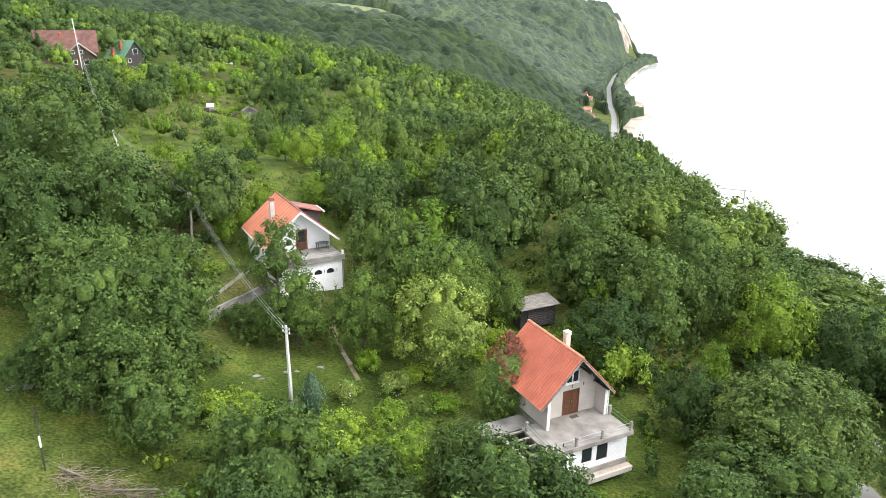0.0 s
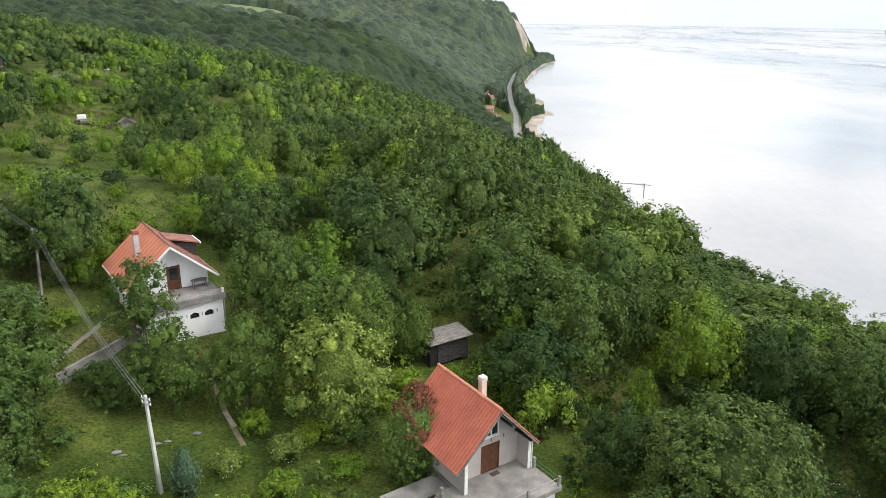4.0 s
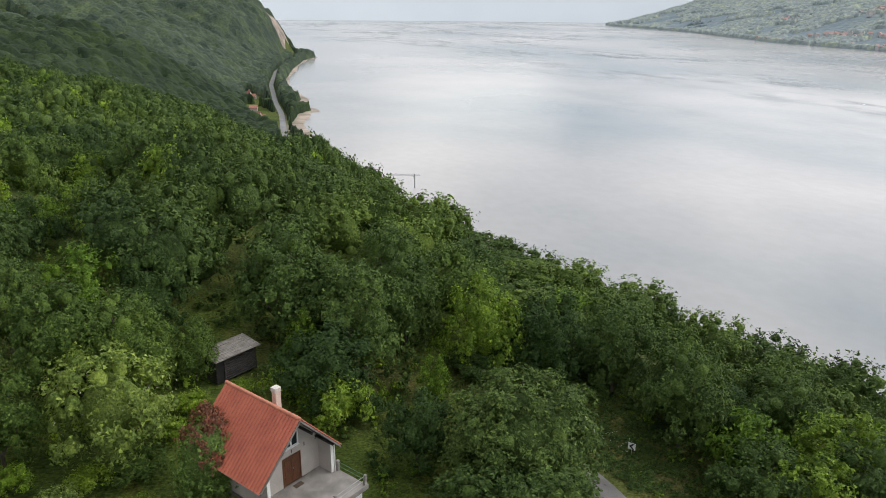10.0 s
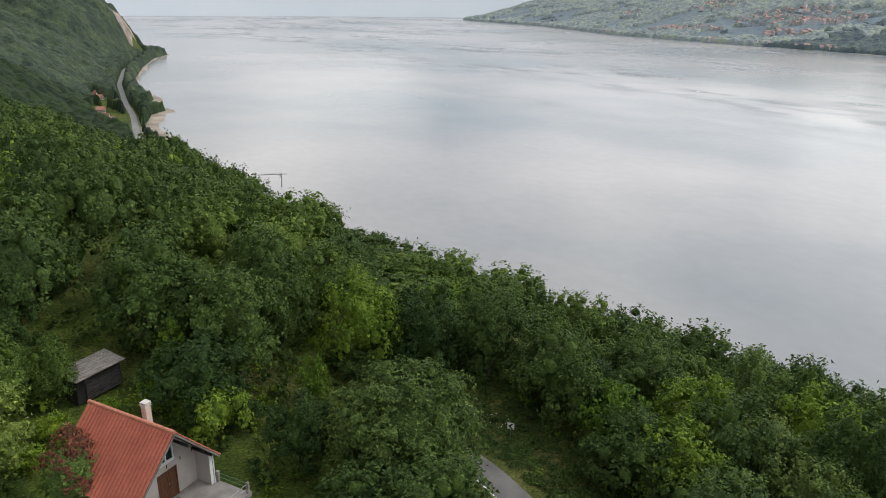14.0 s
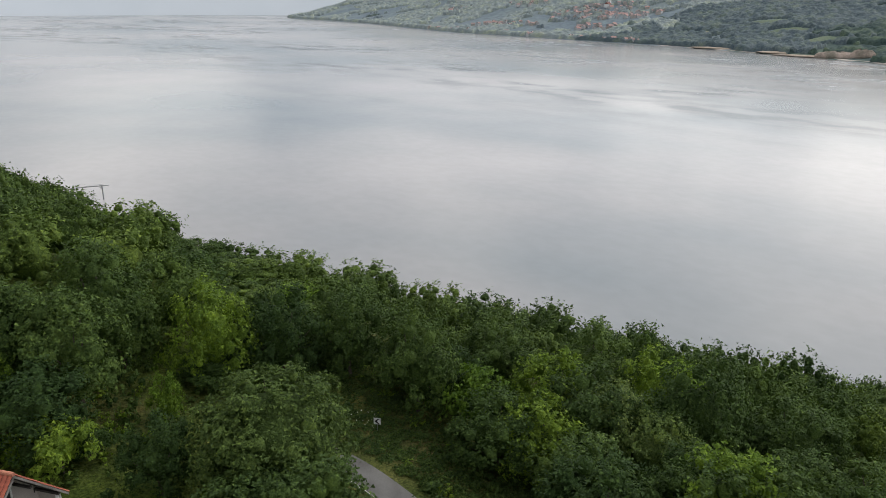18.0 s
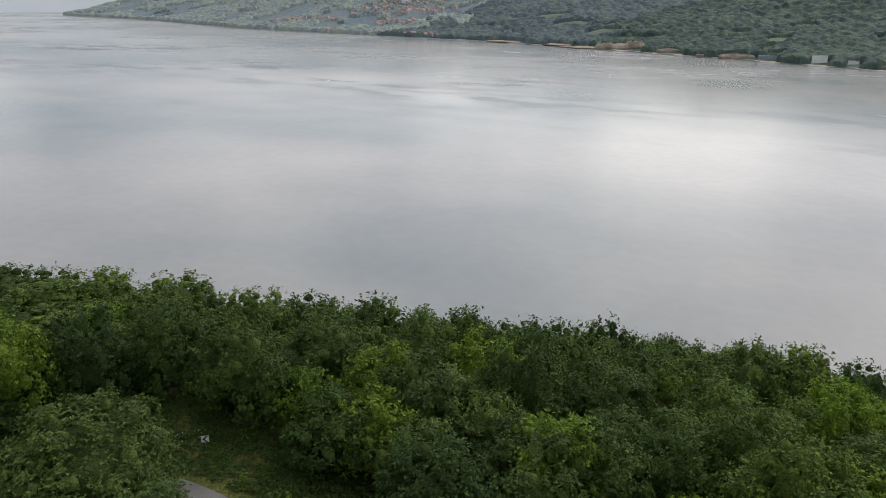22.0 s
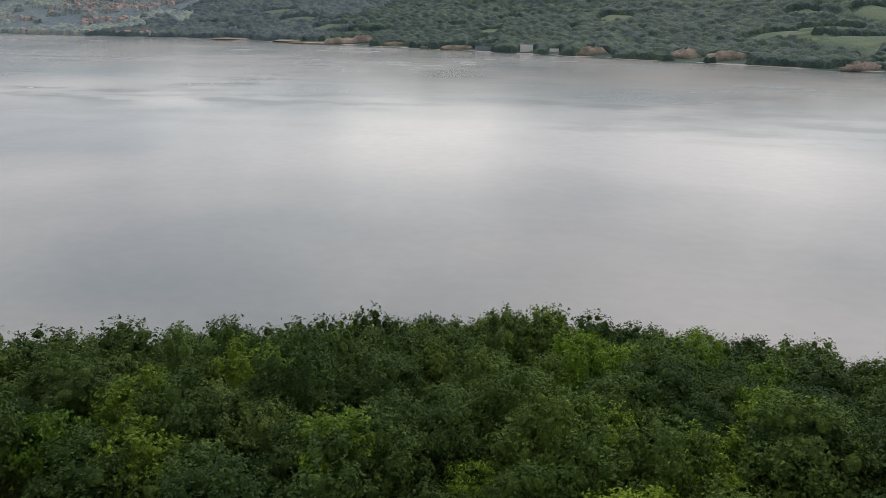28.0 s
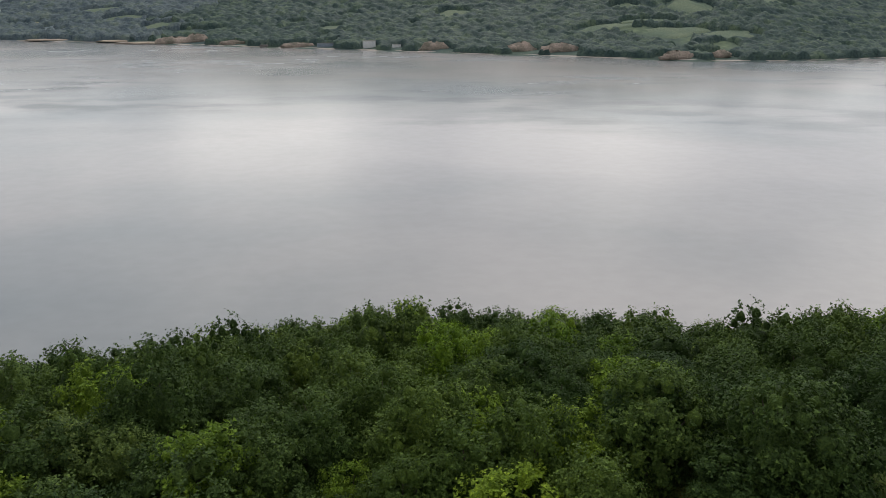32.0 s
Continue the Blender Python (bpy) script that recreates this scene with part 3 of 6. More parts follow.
def limbs(seed, trunk, radius, c, count=7):
    """Trunk from the ground to the crown and limbs out to the clumps; crown of radius 1 centred at height trunk + 1."""
    rng = np.random.RandomState(seed)
    bm = bmesh.new()
    top = (rng.uniform(-0.06, 0.06), rng.uniform(-0.06, 0.06), trunk + 0.75)
    add_rod(bm, (0, 0, -0.25), top, radius, radius * 0.45, 7)
    for k in range(count):
        q = c[(k * 5) % len(c)]
        s = rng.uniform(0.35, 0.8)
        p = [top[0] * s, top[1] * s, (trunk + 0.75) * s]
        add_rod(bm, p, (q[0] * 0.9, q[1] * 0.9, trunk + 1 + q[2] * 0.9), radius * 0.42, radius * 0.12, 5)
    return bm


TREES = []


def tree_kind(name, seed, made, mat, label, category, trunk=0.55, radius=0.06):
    """A tree of crown radius 1, kept as a model to be copied."""
    v, f, c = made
    v = v + np.array([0, 0, trunk + 0.95])
    root = new(name)
    tagged(root, label, category)
    mesh_object("crown", v, f, mat, tint=np.zeros(len(v)), parent=root)
    part("trunk", limbs(seed, trunk, radius, c), BARK, root, "brown bark trunk with limbs")
    TREES.append(root)
    return root


OAKS = [tree_kind("oak_tree", 100 + k, crown(100 + k, 36 + 3 * (k % 3), 125, 0.038, 1.12 + 0.14 * (k % 3), 0.27, (3, 5)), LEAF_OAK, "broad dark green oak tree in full leaf on the slope", "tree", 0.03 + 0.03 * k) for k in range(6)]
LIGHTS = [tree_kind("ash_tree", 200 + k, crown(200 + k, 32, 95, 0.044, 1.35, 0.26, (3, 5)), LEAF_LIGHT, "bright yellow-green young broadleaf tree", "tree", 0.05, 0.045) for k in range(3)]
PALES = [tree_kind("acacia_tree", 300 + k, crown(300 + k, 36, 95, 0.040, 1.05, 0.24, (3, 5), fill=0.5), LEAF_PALE, "pale green flowering acacia tree with open crown", "tree", 0.15) for k in range(2)]
SLIM = tree_kind("walnut_tree", 400, crown(400, 30, 90, 0.05, 1.6, 0.26, (3, 5), fill=0.4), LEAF_OAK, "tall slender green tree close to the white house", "tree", 0.8, 0.08)
CONES = [tree_kind("spruce_tree", 500, spire(500, 760, 10, 0.03, "spindle", top=0.55), LEAF_DARK, "dark green conifer beside the cottage", "tree", 0.02, 0.04)]
BIG = tree_kind("spreading_oak_tree", 450, crown(450, 90, 150, 0.027, 1.1, 0.19, (3, 6), fill=0.72), LEAF_GREEN, "large spreading green oak above the lane", "tree", 0.05, 0.07)
JUNIPER = tree_kind("juniper", 510, spire(510, 260, 9, 0.036, "spindle", 0.8), LEAF_BLUE, "blue-grey columnar juniper in the garden", "shrub", 0.05, 0.03)
BUSHES = [tree_kind("bush", 600 + k, crown(600 + k, 16, 70, 0.075, 0.8, 0.34, (3, 5)), [LEAF_LIGHT, LEAF_OAK, LEAF_PALE][k], "low leafy green bush in the grass", "shrub", 0.0, 0.03) for k in range(3)]
USED = set()


# added tree height, in metres over the bearing, set to fit the wood's outline from the camera
EDGE_A = list(range(14, 121, 2))
EDGE_H = [-2.5, -0.4, 0.0, 0.7, 0.1, -2.3, -4.4, -4.9, -4.5, -3.8, -2.7, -2.5, -2.4, -2.3, -1.6, -2.4, -0.3, 0.3, -1.3, -2.8, -1.9, -0.3, 0.4, -0.3, 0.2, 0.1, -0.1, -0.2, -0.0, -1.0, -0.3, 0.6, 0.9, 0.6, -0.0, -0.9, -0.1, -0.9, -2.5, -2.8, -1.7, -1.9, -1.8, -1.7, -1.6, -2.5, -3.1, -3.3, -2.8, -1.3, -2.1, -2.4, -1.3, 0.0]


def edge_rise(x, y):
    a, d = np.degrees(np.arctan2(x, y)), np.hypot(x, y)
    near = (np.interp(a, EDGE_A, EDGE_H, left=0.0, right=0.0) + 1.0 * smooth(20, 24, a)) * smooth(50, 75, d) * (1 - smooth(160, 220, d))
    return near + 7.0 * smooth(10, 13, a) * (1 - smooth(17.5, 19.5, a)) * smooth(190, 270, d) * (1 - smooth(600, 650, d))


def plant(kind, x, y, r, stretch=1.0, turn=0.0, sink=0.0, group=""):
    """Sets one tree with crown radius r, its base on the ground."""
    m = Matrix.Translation((x, y, float(height(x, y)) - sink)) @ Matrix.Rotation(turn, 4, "Z") @ Matrix.Diagonal((r, r, r * stretch, 1))
    if kind.name not in USED:
        USED.add(kind.name)
        kind.matrix_basis = m
        ob = kind
    else:
        ob = copy_thing(kind, m)
        ob.scale = (r, r, r * stretch)
    if group:
        tagged(ob, group=group)
    return ob


def segment_distance(x, y, pts):
    best = 1e9
    for (ax, ay), (bx, by) in zip(pts, pts[1:]):
        t = np.clip(((x - ax) * (bx - ax) + (y - ay) * (by - ay)) / ((bx - ax) ** 2 + (by - ay) ** 2), 0, 1)
        best = np.minimum(best, np.hypot(x - ax - t * (bx - ax), y - ay - t * (by - ay)))
    return best


LANE = [(33.8, -60), (33.6, 0), (33.2, 25), (32.9, 40), (32.7, 46), (31.4, 50.5), (28.5, 54.0)]
SHORE_ROAD = [(122, 600), (139, 714), (157, 810), (169, 908), (201, 1105), (248, 1310), (314, 1513), (374, 1680)]
# open ground: centre, half sizes
CLEAR = [(8.5, 47, 9, 9), (-11, 52, 9.5, 9.5), (-17, 68, 9, 9), (-26, 36, 13, 7), (-36, 44, 12, 10), (-36, 88, 16, 12), (-46, 112, 15, 14), (-27, 92, 10, 10), (-20, 80, 7, 5), (5, 65, 5, 6), (137, 800, 15, 100), (150, 940, 12, 60), (-22, 60, 6, 6),
         (20, 56, 6, 7.5), (-8, 72, 5, 4), (38, 47, 5.5, 10), (-2, 44, 8, 6), (9, 61, 4, 4), (2, 54, 7, 7), (-12, 40, 8, 4), (-100, 196, 15, 13), (-80, 209, 8, 8), (-57, 166, 9, 6), (-90, 253, 13, 18), (-56, 156, 10, 12), (-28, 64.5, 4.5, 6), (-48, 100, 13, 14)]
ROCKS = [(334, 1688, 34, 68)]
FIELDS = [(-172, 1005, 82, 60), (60, 1690, 60, 25)]


def open_ground(x, y):
    out = (segment_distance(x, y, LANE) < 3.6) | (segment_distance(x, y, SHORE_ROAD) < 6.5)
    for cx, cy, a, b2 in CLEAR + FIELDS + ROCKS:
        out |= ((x - cx) / a) ** 2 + ((y - cy) / b2) ** 2 < 1
    return out


def scatter(spacing, r0, r1, a0, a1, seed):
    """Trees on a jittered grid between two distances and bearings from below the camera, dry land only."""
    rng = np.random.RandomState(seed)
    g = np.arange(-r1, r1 + spacing, spacing)
    X, Y = np.meshgrid(g, g)
    X = X + (np.arange(len(g)) % 2)[:, None] * spacing / 2
    X, Y = (X + rng.uniform(-0.36, 0.36, X.shape) * spacing).ravel(), (Y + rng.uniform(-0.36, 0.36, Y.shape) * spacing).ravel()
    r, a = np.hypot(X, Y), np.degrees(np.arctan2(X, Y))
    keep = (r >= r0) & (r < r1) & (a > a0) & (a < a1) & ~open_ground(X, Y)
    X, Y = X[keep], Y[keep]
    keep = (inland(X, Y) > 5) & (height(X, Y) > 0.7)
    return X[keep], Y[keep], rng


def woods(name, X, Y, rng, models, rmin, rmax, mat, label, lift=0.55, sink=0.0, soft=False):
    """Many trees joined as one mass of leaves: each model set at its share of the places."""
    V, F, T, base = [], [], [], 0
    Z = height(X, Y)
    pick = rng.randint(0, len(models), len(X))
    for k, (mv, mf) in enumerate(models):
        sel = np.where(pick == k)[0]
        if not len(sel):
            continue
        shrubs = ((X[sel] + 74) / 46) ** 2 + ((Y[sel] - 165) / 56) ** 2 < 1
        low = ((X[sel] + 50) / 26) ** 2 + ((Y[sel] - 118) / 28) ** 2 < 1
        r = rng.uniform(rmin, rmax, len(sel)) * np.where(low | (((X[sel] + 14) / 18) ** 2 + ((Y[sel] - 98) / 15) ** 2 < 1), 0.5, np.where(shrubs, 0.72, 1.0))
        a = rng.uniform(0, 6.283, len(sel))
        ca, sa = np.cos(a)[:, None], np.sin(a)[:, None]
        st = rng.uniform(0.85, 1.25, len(sel)) * np.where(np.abs(np.degrees(np.arctan2(X[sel], Y[sel])) - 34) < 15, 0.84, 1.0)
        st = np.maximum(0.4, st + edge_rise(X[sel], Y[sel]) / (r * (2.1 + lift)))
        v = np.stack([(mv[:, 0] * ca - mv[:, 1] * sa) * r[:, None] + X[sel][:, None], (mv[:, 0] * sa + mv[:, 1] * ca) * r[:, None] + Y[sel][:, None],
                      (mv[:, 2] + 1 + lift) * (r * st)[:, None] + Z[sel][:, None] - sink], -1)
        V.append(v.reshape(-1, 3))
        F.append((mf[None] + (np.arange(len(sel)) * len(mv))[:, None, None] + base).reshape(-1, 3))
        T.append(np.repeat(rng.uniform(0, 0.98, len(sel)), len(mv)))
        base += len(sel) * len(mv)
    ob = mesh_object(name, np.concatenate(V), np.concatenate(F), mat, tint=np.concatenate(T), smooth_shade=soft)
    return tagged(ob, label, "woods", kind="stuff")


NEAR_R = 74
X, Y, rng = scatter(6.8, 24, NEAR_R, -50, 125, 5)
for k, (x, y) in enumerate(zip(X, Y)):
    kind = OAKS[rng.randint(0, 6)] if rng.uniform() < 0.91 else (LIGHTS[rng.randint(0, 3)] if rng.uniform() < 0.7 else PALES[rng.randint(0, 2)])
    tall = 0.82 if 20 < math.degrees(math.atan2(x, y)) < 49 and math.hypot(x, y) > 44 else 1.0
    r, st = rng.uniform(3.3, 4.8), tall * rng.uniform(0.72, 1.06)
    plant(kind, x, y, r, max(0.4, st + float(edge_rise(x, y)) / (2.2 * r)), rng.uniform(0, 6.28), group="trees of the hillside wood")

MID = [crown(700 + k, 22, 45, 0.052, 1.15, 0.32, (3, 4), low=-0.4, fill=0.5, gap=0.48)[:2] for k in range(6)]
LOW = [crown(720 + k, 11, 15, 0.088, 1.0, 0.40, (3, 5), low=-0.2, fill=0, gap=0.64)[:2] for k in range(5)]
FUZZ = [crown(750 + k, 5, 5, 0.15, 0.9, 0.52, (3, 5), low=-0.1, fill=0, gap=0.95)[:2] for k in range(4)]
X, Y, rng = scatter(6.5, NEAR_R, 165, -50, 130, 6)
brow = np.interp(Y, TOE_Y, TOE_X) - X > 84
young = brow & ((rng.uniform(size=len(X)) < 0.10) | ((fbm(X, Y, 22, 61) > 0.42) & (rng.uniform(size=len(X)) < 0.7)))
brow, steep = brow & ~young, ~brow
woods("young_woods", X[young], Y[young], rng, MID, 2.7, 4.1, LEAF_LIGHT, "bright yellow-green young trees among the older wood", 0.22)
woods("hillside_woods", X[brow], Y[brow], rng, MID, 3.1, 4.7, LEAF_MID, "dense green broadleaf wood covering the hillside", 0.22)
woods("steep_woods", X[steep], Y[steep], rng, MID, 3.2, 4.4, LEAF_MID, "dense green wood on the steep slope over the river", 0.35)
X, Y, rng = scatter(7.2, 165, 430, -42, 130, 7)
brow = (np.interp(Y, TOE_Y, TOE_X) - X > 70) | (Y > 300)
young = brow & ((rng.uniform(size=len(X)) < 0.08) | ((fbm(X, Y, 40, 62) > 0.42) & (rng.uniform(size=len(X)) < 0.7)))
brow, steep = brow & ~young, ~brow
woods("light_woods", X[young], Y[young], rng, LOW, 3.0, 4.6, LEAF_LIGHT, "lighter green patches of young wood on the slope", 0.2)
woods("slope_woods", X[brow], Y[brow], rng, LOW, 3.3, 5.4, LEAF_MID, "dense green broadleaf wood on the slope above the river", 0.2)
woods("lower_woods", X[steep], Y[steep], rng, FUZZ, 3.0, 4.4, LEAF_MID, "dense green wood down to the river edge", 0.3)


def canopy(name, X, Y, mask, spacing, low, high, mat, label, seed):
    """Unbroken far woods: one sheet of rounded crowns over the ground, on a grid of places, let down to the ground where the mask ends."""
    rng = np.random.RandomState(seed)
    K = 211
    jx, jy, hh, tt = rng.uniform(0.1, 0.9, (K, K)), rng.uniform(0.1, 0.9, (K, K)), rng.uniform(low, high, (K, K)), rng.uniform(0.02, 0.96, (K, K))
    ci, cj = np.floor(X / spacing).astype(int), np.floor(Y / spacing).astype(int)
    best, tint = np.zeros(X.shape), np.zeros(X.shape)
    for di in (-1, 0, 1):
        for dj in (-1, 0, 1):
            a, b2 = (ci + di) % K, (cj + dj) % K
            d2 = ((X / spacing - ci - di - jx[a, b2]) ** 2 + (Y / spacing - cj - dj - jy[a, b2]) ** 2) / 0.85
            top = hh[a, b2] * (1.15 * np.sqrt(np.clip(1 - d2, 0, 1)) - 0.1)
            tint = np.where(top > best, tt[a, b2], tint)
            best = np.maximum(best, top)
    best = np.maximum(best, 0.15 * low) + rng.uniform(-0.06, 0.06, X.shape) * high
    Z = height(X, Y) + np.where(mask, best, -2.0)
    n, m2 = X.shape
    i, j = np.meshgrid(np.arange(n - 1), np.arange(m2 - 1), indexing="ij")
    f = np.stack([i * m2 + j, (i + 1) * m2 + j, (i + 1) * m2 + j + 1, i * m2 + j + 1], -1).reshape(-1, 4)
    f = f[mask.ravel()[f].any(axis=1)]
    used = np.unique(f)
    lookup = np.zeros(n * m2, int)
    lookup[used] = np.arange(len(used))
    v = np.stack([X, Y, Z], -1).reshape(-1, 3)[used]
    ob = mesh_object(name, v, lookup[f], mat, tint=tint.ravel()[used], smooth_shade=True)
    return tagged(ob, label, "woods", kind="stuff")


def dry(X, Y):
    return (inland(X, Y) > 6) & (height(X, Y) > 0.8) & ~open_ground(X, Y)


X, Y, rng = scatter(7.6, 430, 610, 8, 24, 10)
woods("shore_woods", X, Y, rng, LOW, 3.3, 5.2, LEAF_MID, "dense green wood where the slope meets the river", 0.2)
# the two far sheets wear leaf colours tinted with haze
X, Y = np.meshgrid(np.arange(-600, 215, 2.6), np.arange(330, 930, 2.6), indexing="ij")
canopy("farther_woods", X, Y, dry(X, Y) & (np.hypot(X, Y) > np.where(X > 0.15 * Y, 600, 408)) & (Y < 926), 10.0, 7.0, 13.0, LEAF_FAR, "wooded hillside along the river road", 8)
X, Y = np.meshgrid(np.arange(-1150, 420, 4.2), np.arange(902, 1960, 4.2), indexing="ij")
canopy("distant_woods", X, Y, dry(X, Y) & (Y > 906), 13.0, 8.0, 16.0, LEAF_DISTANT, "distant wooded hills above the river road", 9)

# undergrowth: weeds, brambles and saplings in the clearings and along the wood's edge
UNDER = [crown(780 + k, 3, 17, 0.2, 0.8, 0.55, (3, 4), fill=0)[:2] for k in range(4)]
rng = np.random.RandomState(52)
X, Y = rng.uniform(-60, 62, 5200), rng.uniform(-20, 98, 5200)
ok = (np.hypot(X, Y) > 26) & (segment_distance(X, Y, LANE) > 2.7) & (rng.uniform(size=5200) < 0.30 + 0.5 * (fbm(X, Y, 6, 51) > 0.15))
for cx, cy, a2 in ((8.2, 48.2, 6.6), (-15.5, 69, 7.0), (7.5, 66.5, 3.4), (-22, 60, 3.5), (-34, 84, 9), (-28, 37, 8), (-38, 44, 9), (-11, 51, 5)):
    ok &= (np.hypot(X - cx, Y - cy) > a2) | (rng.uniform(size=5200) < (0.0 if a2 < 7.5 and cx > -20 and cx != -11 else 0.10))
for cx, cy, a2 in ((8.2, 48.2, 6.0), (-15.5, 69, 6.4)):
    ok &= np.hypot(X - cx, Y - cy) > a2
X, Y = X[ok], Y[ok]
half = rng.uniform(size=len(X)) < 0.55
woods("undergrowth", X[half], Y[half], rng, UNDER, 0.35, 0.95, LEAF_LIGHT, "fresh green weeds and saplings in the clearings", -0.45)
woods("brambles", X[~half], Y[~half], rng, UNDER, 0.4, 1.2, LEAF_OAK, "dark low brambles along the wood edge", -0.4)
rng = np.random.RandomState(54)
X, Y = rng.uniform(32, 43, 1700), rng.uniform(28, 62, 1700)
ok = (segment_distance(X, Y, LANE) > 2.1)
woods("verge_weeds", X[ok], Y[ok], rng, UNDER, 0.3, 0.62, LEAF_GREEN, "low green weeds on the verge of the lane", -0.5)
rng = np.random.RandomState(53)
X, Y = rng.uniform(-105, -22, 900), rng.uniform(92, 205, 900)
ok = (X < -30) | (Y > 112)
woods("hillside_shrubs", X[ok], Y[ok], rng, UNDER, 0.7, 1.7, LEAF_LIGHT, "light green shrubs scattered over the hillside meadow", -0.4)

# ---- lane and garden trees ----
# kind, x, y, crown radius, stretch
KINDS = {"O": OAKS, "L": LIGHTS, "P": PALES, "S": [SLIM], "G": [BIG], "BL": [BUSHES[0]], "BO": [BUSHES[1]], "BP": [BUSHES[2]]}
GARDEN = """
O -22.6 46.6 3.0 1 / O -24.3 53.4 2.6 1 / O -20.9 41.6 3.2 1 / O -26.1 46.1 4.4 1 / O -32.7 53.3 4.5 1 / O -27.9 54.4 4.1 1 / O -31.3 45.6 2.4 .8 / O -22.9 50 2.6 1 / O -26.8 44.2 2.8 .9
O -41.6 72.8 6 1.1 / O -37.4 58.1 5.1 1.1 / O -33.6 64.7 5.1 1 / O -27.8 62.6 2.4 1 / S -17.3 61.6 2.7 1 / O -14.2 56 3.1 .9 / O -17.1 56.4 2.1 .8
O -8.9 68.4 3.3 1.2 / O -8.6 56.2 2.9 1.1 / L -3.7 71.6 3.7 1 / P -1.7 55.5 4.3 1 / O 1.6 71.5 3.3 1 / P -6.6 65.3 2.5 1 / O -9.5 86.6 2.7 1.1
L -12.5 83.1 3.8 .9 / L -18 83.5 2.6 .8 / L -1.7 84.1 3.1 .9 / O 1.2 64.2 2.1 1.1 / L 13.4 65.0 1.8 1.4 / O -15.1 39.3 2.5 1 / L -11.2 38.8 2.9 .9
L -7.7 39.9 3.1 .9 / L -4.1 41.2 2.7 .9 / O .6 40.6 2.7 1 / L 3.0 42.2 1.9 .9 / L -15.6 45.7 1.4 .8 / BL -14.3 45 1.8 .6 / BL -18.1 45.5 1.8 .7
BL -7.8 53.8 1.2 1 / BP -5.2 51.4 1.3 .9 / BP -9 49.7 1.1 .9 / BL -5.2 47.9 1.4 .8 / BO -.6 54.1 2 .5 / BL -3.6 53.6 1.5 .5 / BL 1.8 57.4 1.3 .8
BL 14.2 56.5 2.5 1.1 / BL 12 60.2 1.7 1.1 / BL 9.6 40.4 1.9 .7 / BL 13.3 42 1.5 .6 / BL 6.2 40.4 1.5 .7 / G 25.1 46.6 5.8 .86 / L 29.7 62.5 3.9 1.1
L 23.1 58.7 1.5 1.4 / O 18.7 51.4 2.8 1 / O 18.5 63.5 4.4 1.1 / O 35.2 60 3.9 1.1 / O 41.1 57.4 3.8 1.1 / O 42.8 49.8 4 1.1 / BL 44.8 44.2 3.2 1.2
L 44.7 37.3 3.9 .9 / P 52.6 35.6 4.2 .9 / P 51.6 30.4 3.6 1 / O 47 25.8 3.6 1 / O 48 18.7 4.1 1.1 / O 50 5.5 4.1 1.2
O 46.5 -2.2 4 1.1 / O 47.3 -11 4.1 1 / L 47.5 11.6 2.8 .9 / O 40.2 -18.1 4.7 1.1 / O 24 68 3.6 1.1 / O 30 70 4 1 / L -24 80.5 2.2 .8 / BL -30 77 1.6 .8
L -22 96 2.6 1 / L -17.5 99 2.9 1 / L -13 94 2.5 1 / L -8 90 2.4 1 / L -26 100 2.4 .9 / L -4 93 2.6 1 / O 4.3 64.6 2.0 1.15 / BL 11 62 1.2 1 / BL 7.6 61.6 1 1 / BL 13 59.4 1.6 .9 / BL 15.6 61.6 1.5 1 / BL 10.9 63.4 .9 1.1 / BO 16.5 57.5 1.6 .9 / BL 3.5 60 1.3 .9 / BL -1 50.5 1.4 .5 / BO -20 57.5 1.5 .8 / BL -24.5 64.5 1.3 .6 / BL -38 80 1.5 1 / BO -30 95 1.4 1 / BL -42 96 1.6 1 / BL -36.5 89 1.4 .9 / BL -28 90 1.2 1 / L -24.5 74.6 1.8 1 / L -25.8 71.8 1.5 1 / BO -30.6 72.6 2.2 .9 / O -33 75.5 2.8 1 / BL -10 74.6 2 .6 / BL -6.5 74 1.6 .6 / L -80 170 5 .6 / P -88 280 5.5 .8 / P -84 274 3.2 .8 / L -70 176 4 .9 / O -45 172 5 1.1
"""
GARDEN = [(w[0], *map(float, w[1:])) for w in (g.split() for line in GARDEN.strip().splitlines() for g in line.split(" / "))]
rng = np.random.RandomState(77)
for k, x, y, r, s in GARDEN:
    ks = KINDS[k]
    plant(ks[rng.randint(0, len(ks))], x, y, r, s, rng.uniform(0, 6.28), group="trees and bushes of the garden" if k[0] == "B" else "trees round the garden")

tagged(plant(JUNIPER, -11.3, 47.9, 1.75, 1.0), "blue-grey pointed juniper beside the power pole", "shrub")

# low spreading juniper at the foot of the pole
cj = new("creeping_juniper")
tagged(cj, "low spreading dark green juniper in the grass", "shrub")
v, f, c = crown(515, 16, 85, 0.05, 0.28, 0.36)
mesh_object("crown", v * np.array([2.3, 1.7, 2.2]) + np.array([0, 0, 0.35]), f, LEAF_DARK, tint=np.zeros(len(v)), parent=cj, smooth_shade=True)
part("trunk", rod((0, 0, -0.2), (0.1, 0, 0.35), 0.09, 0.05), BARK, cj, "short brown stem")
cj.matrix_basis = Matrix.Translation((-15.3, 46.6, float(height(-15.3, 46.6))))

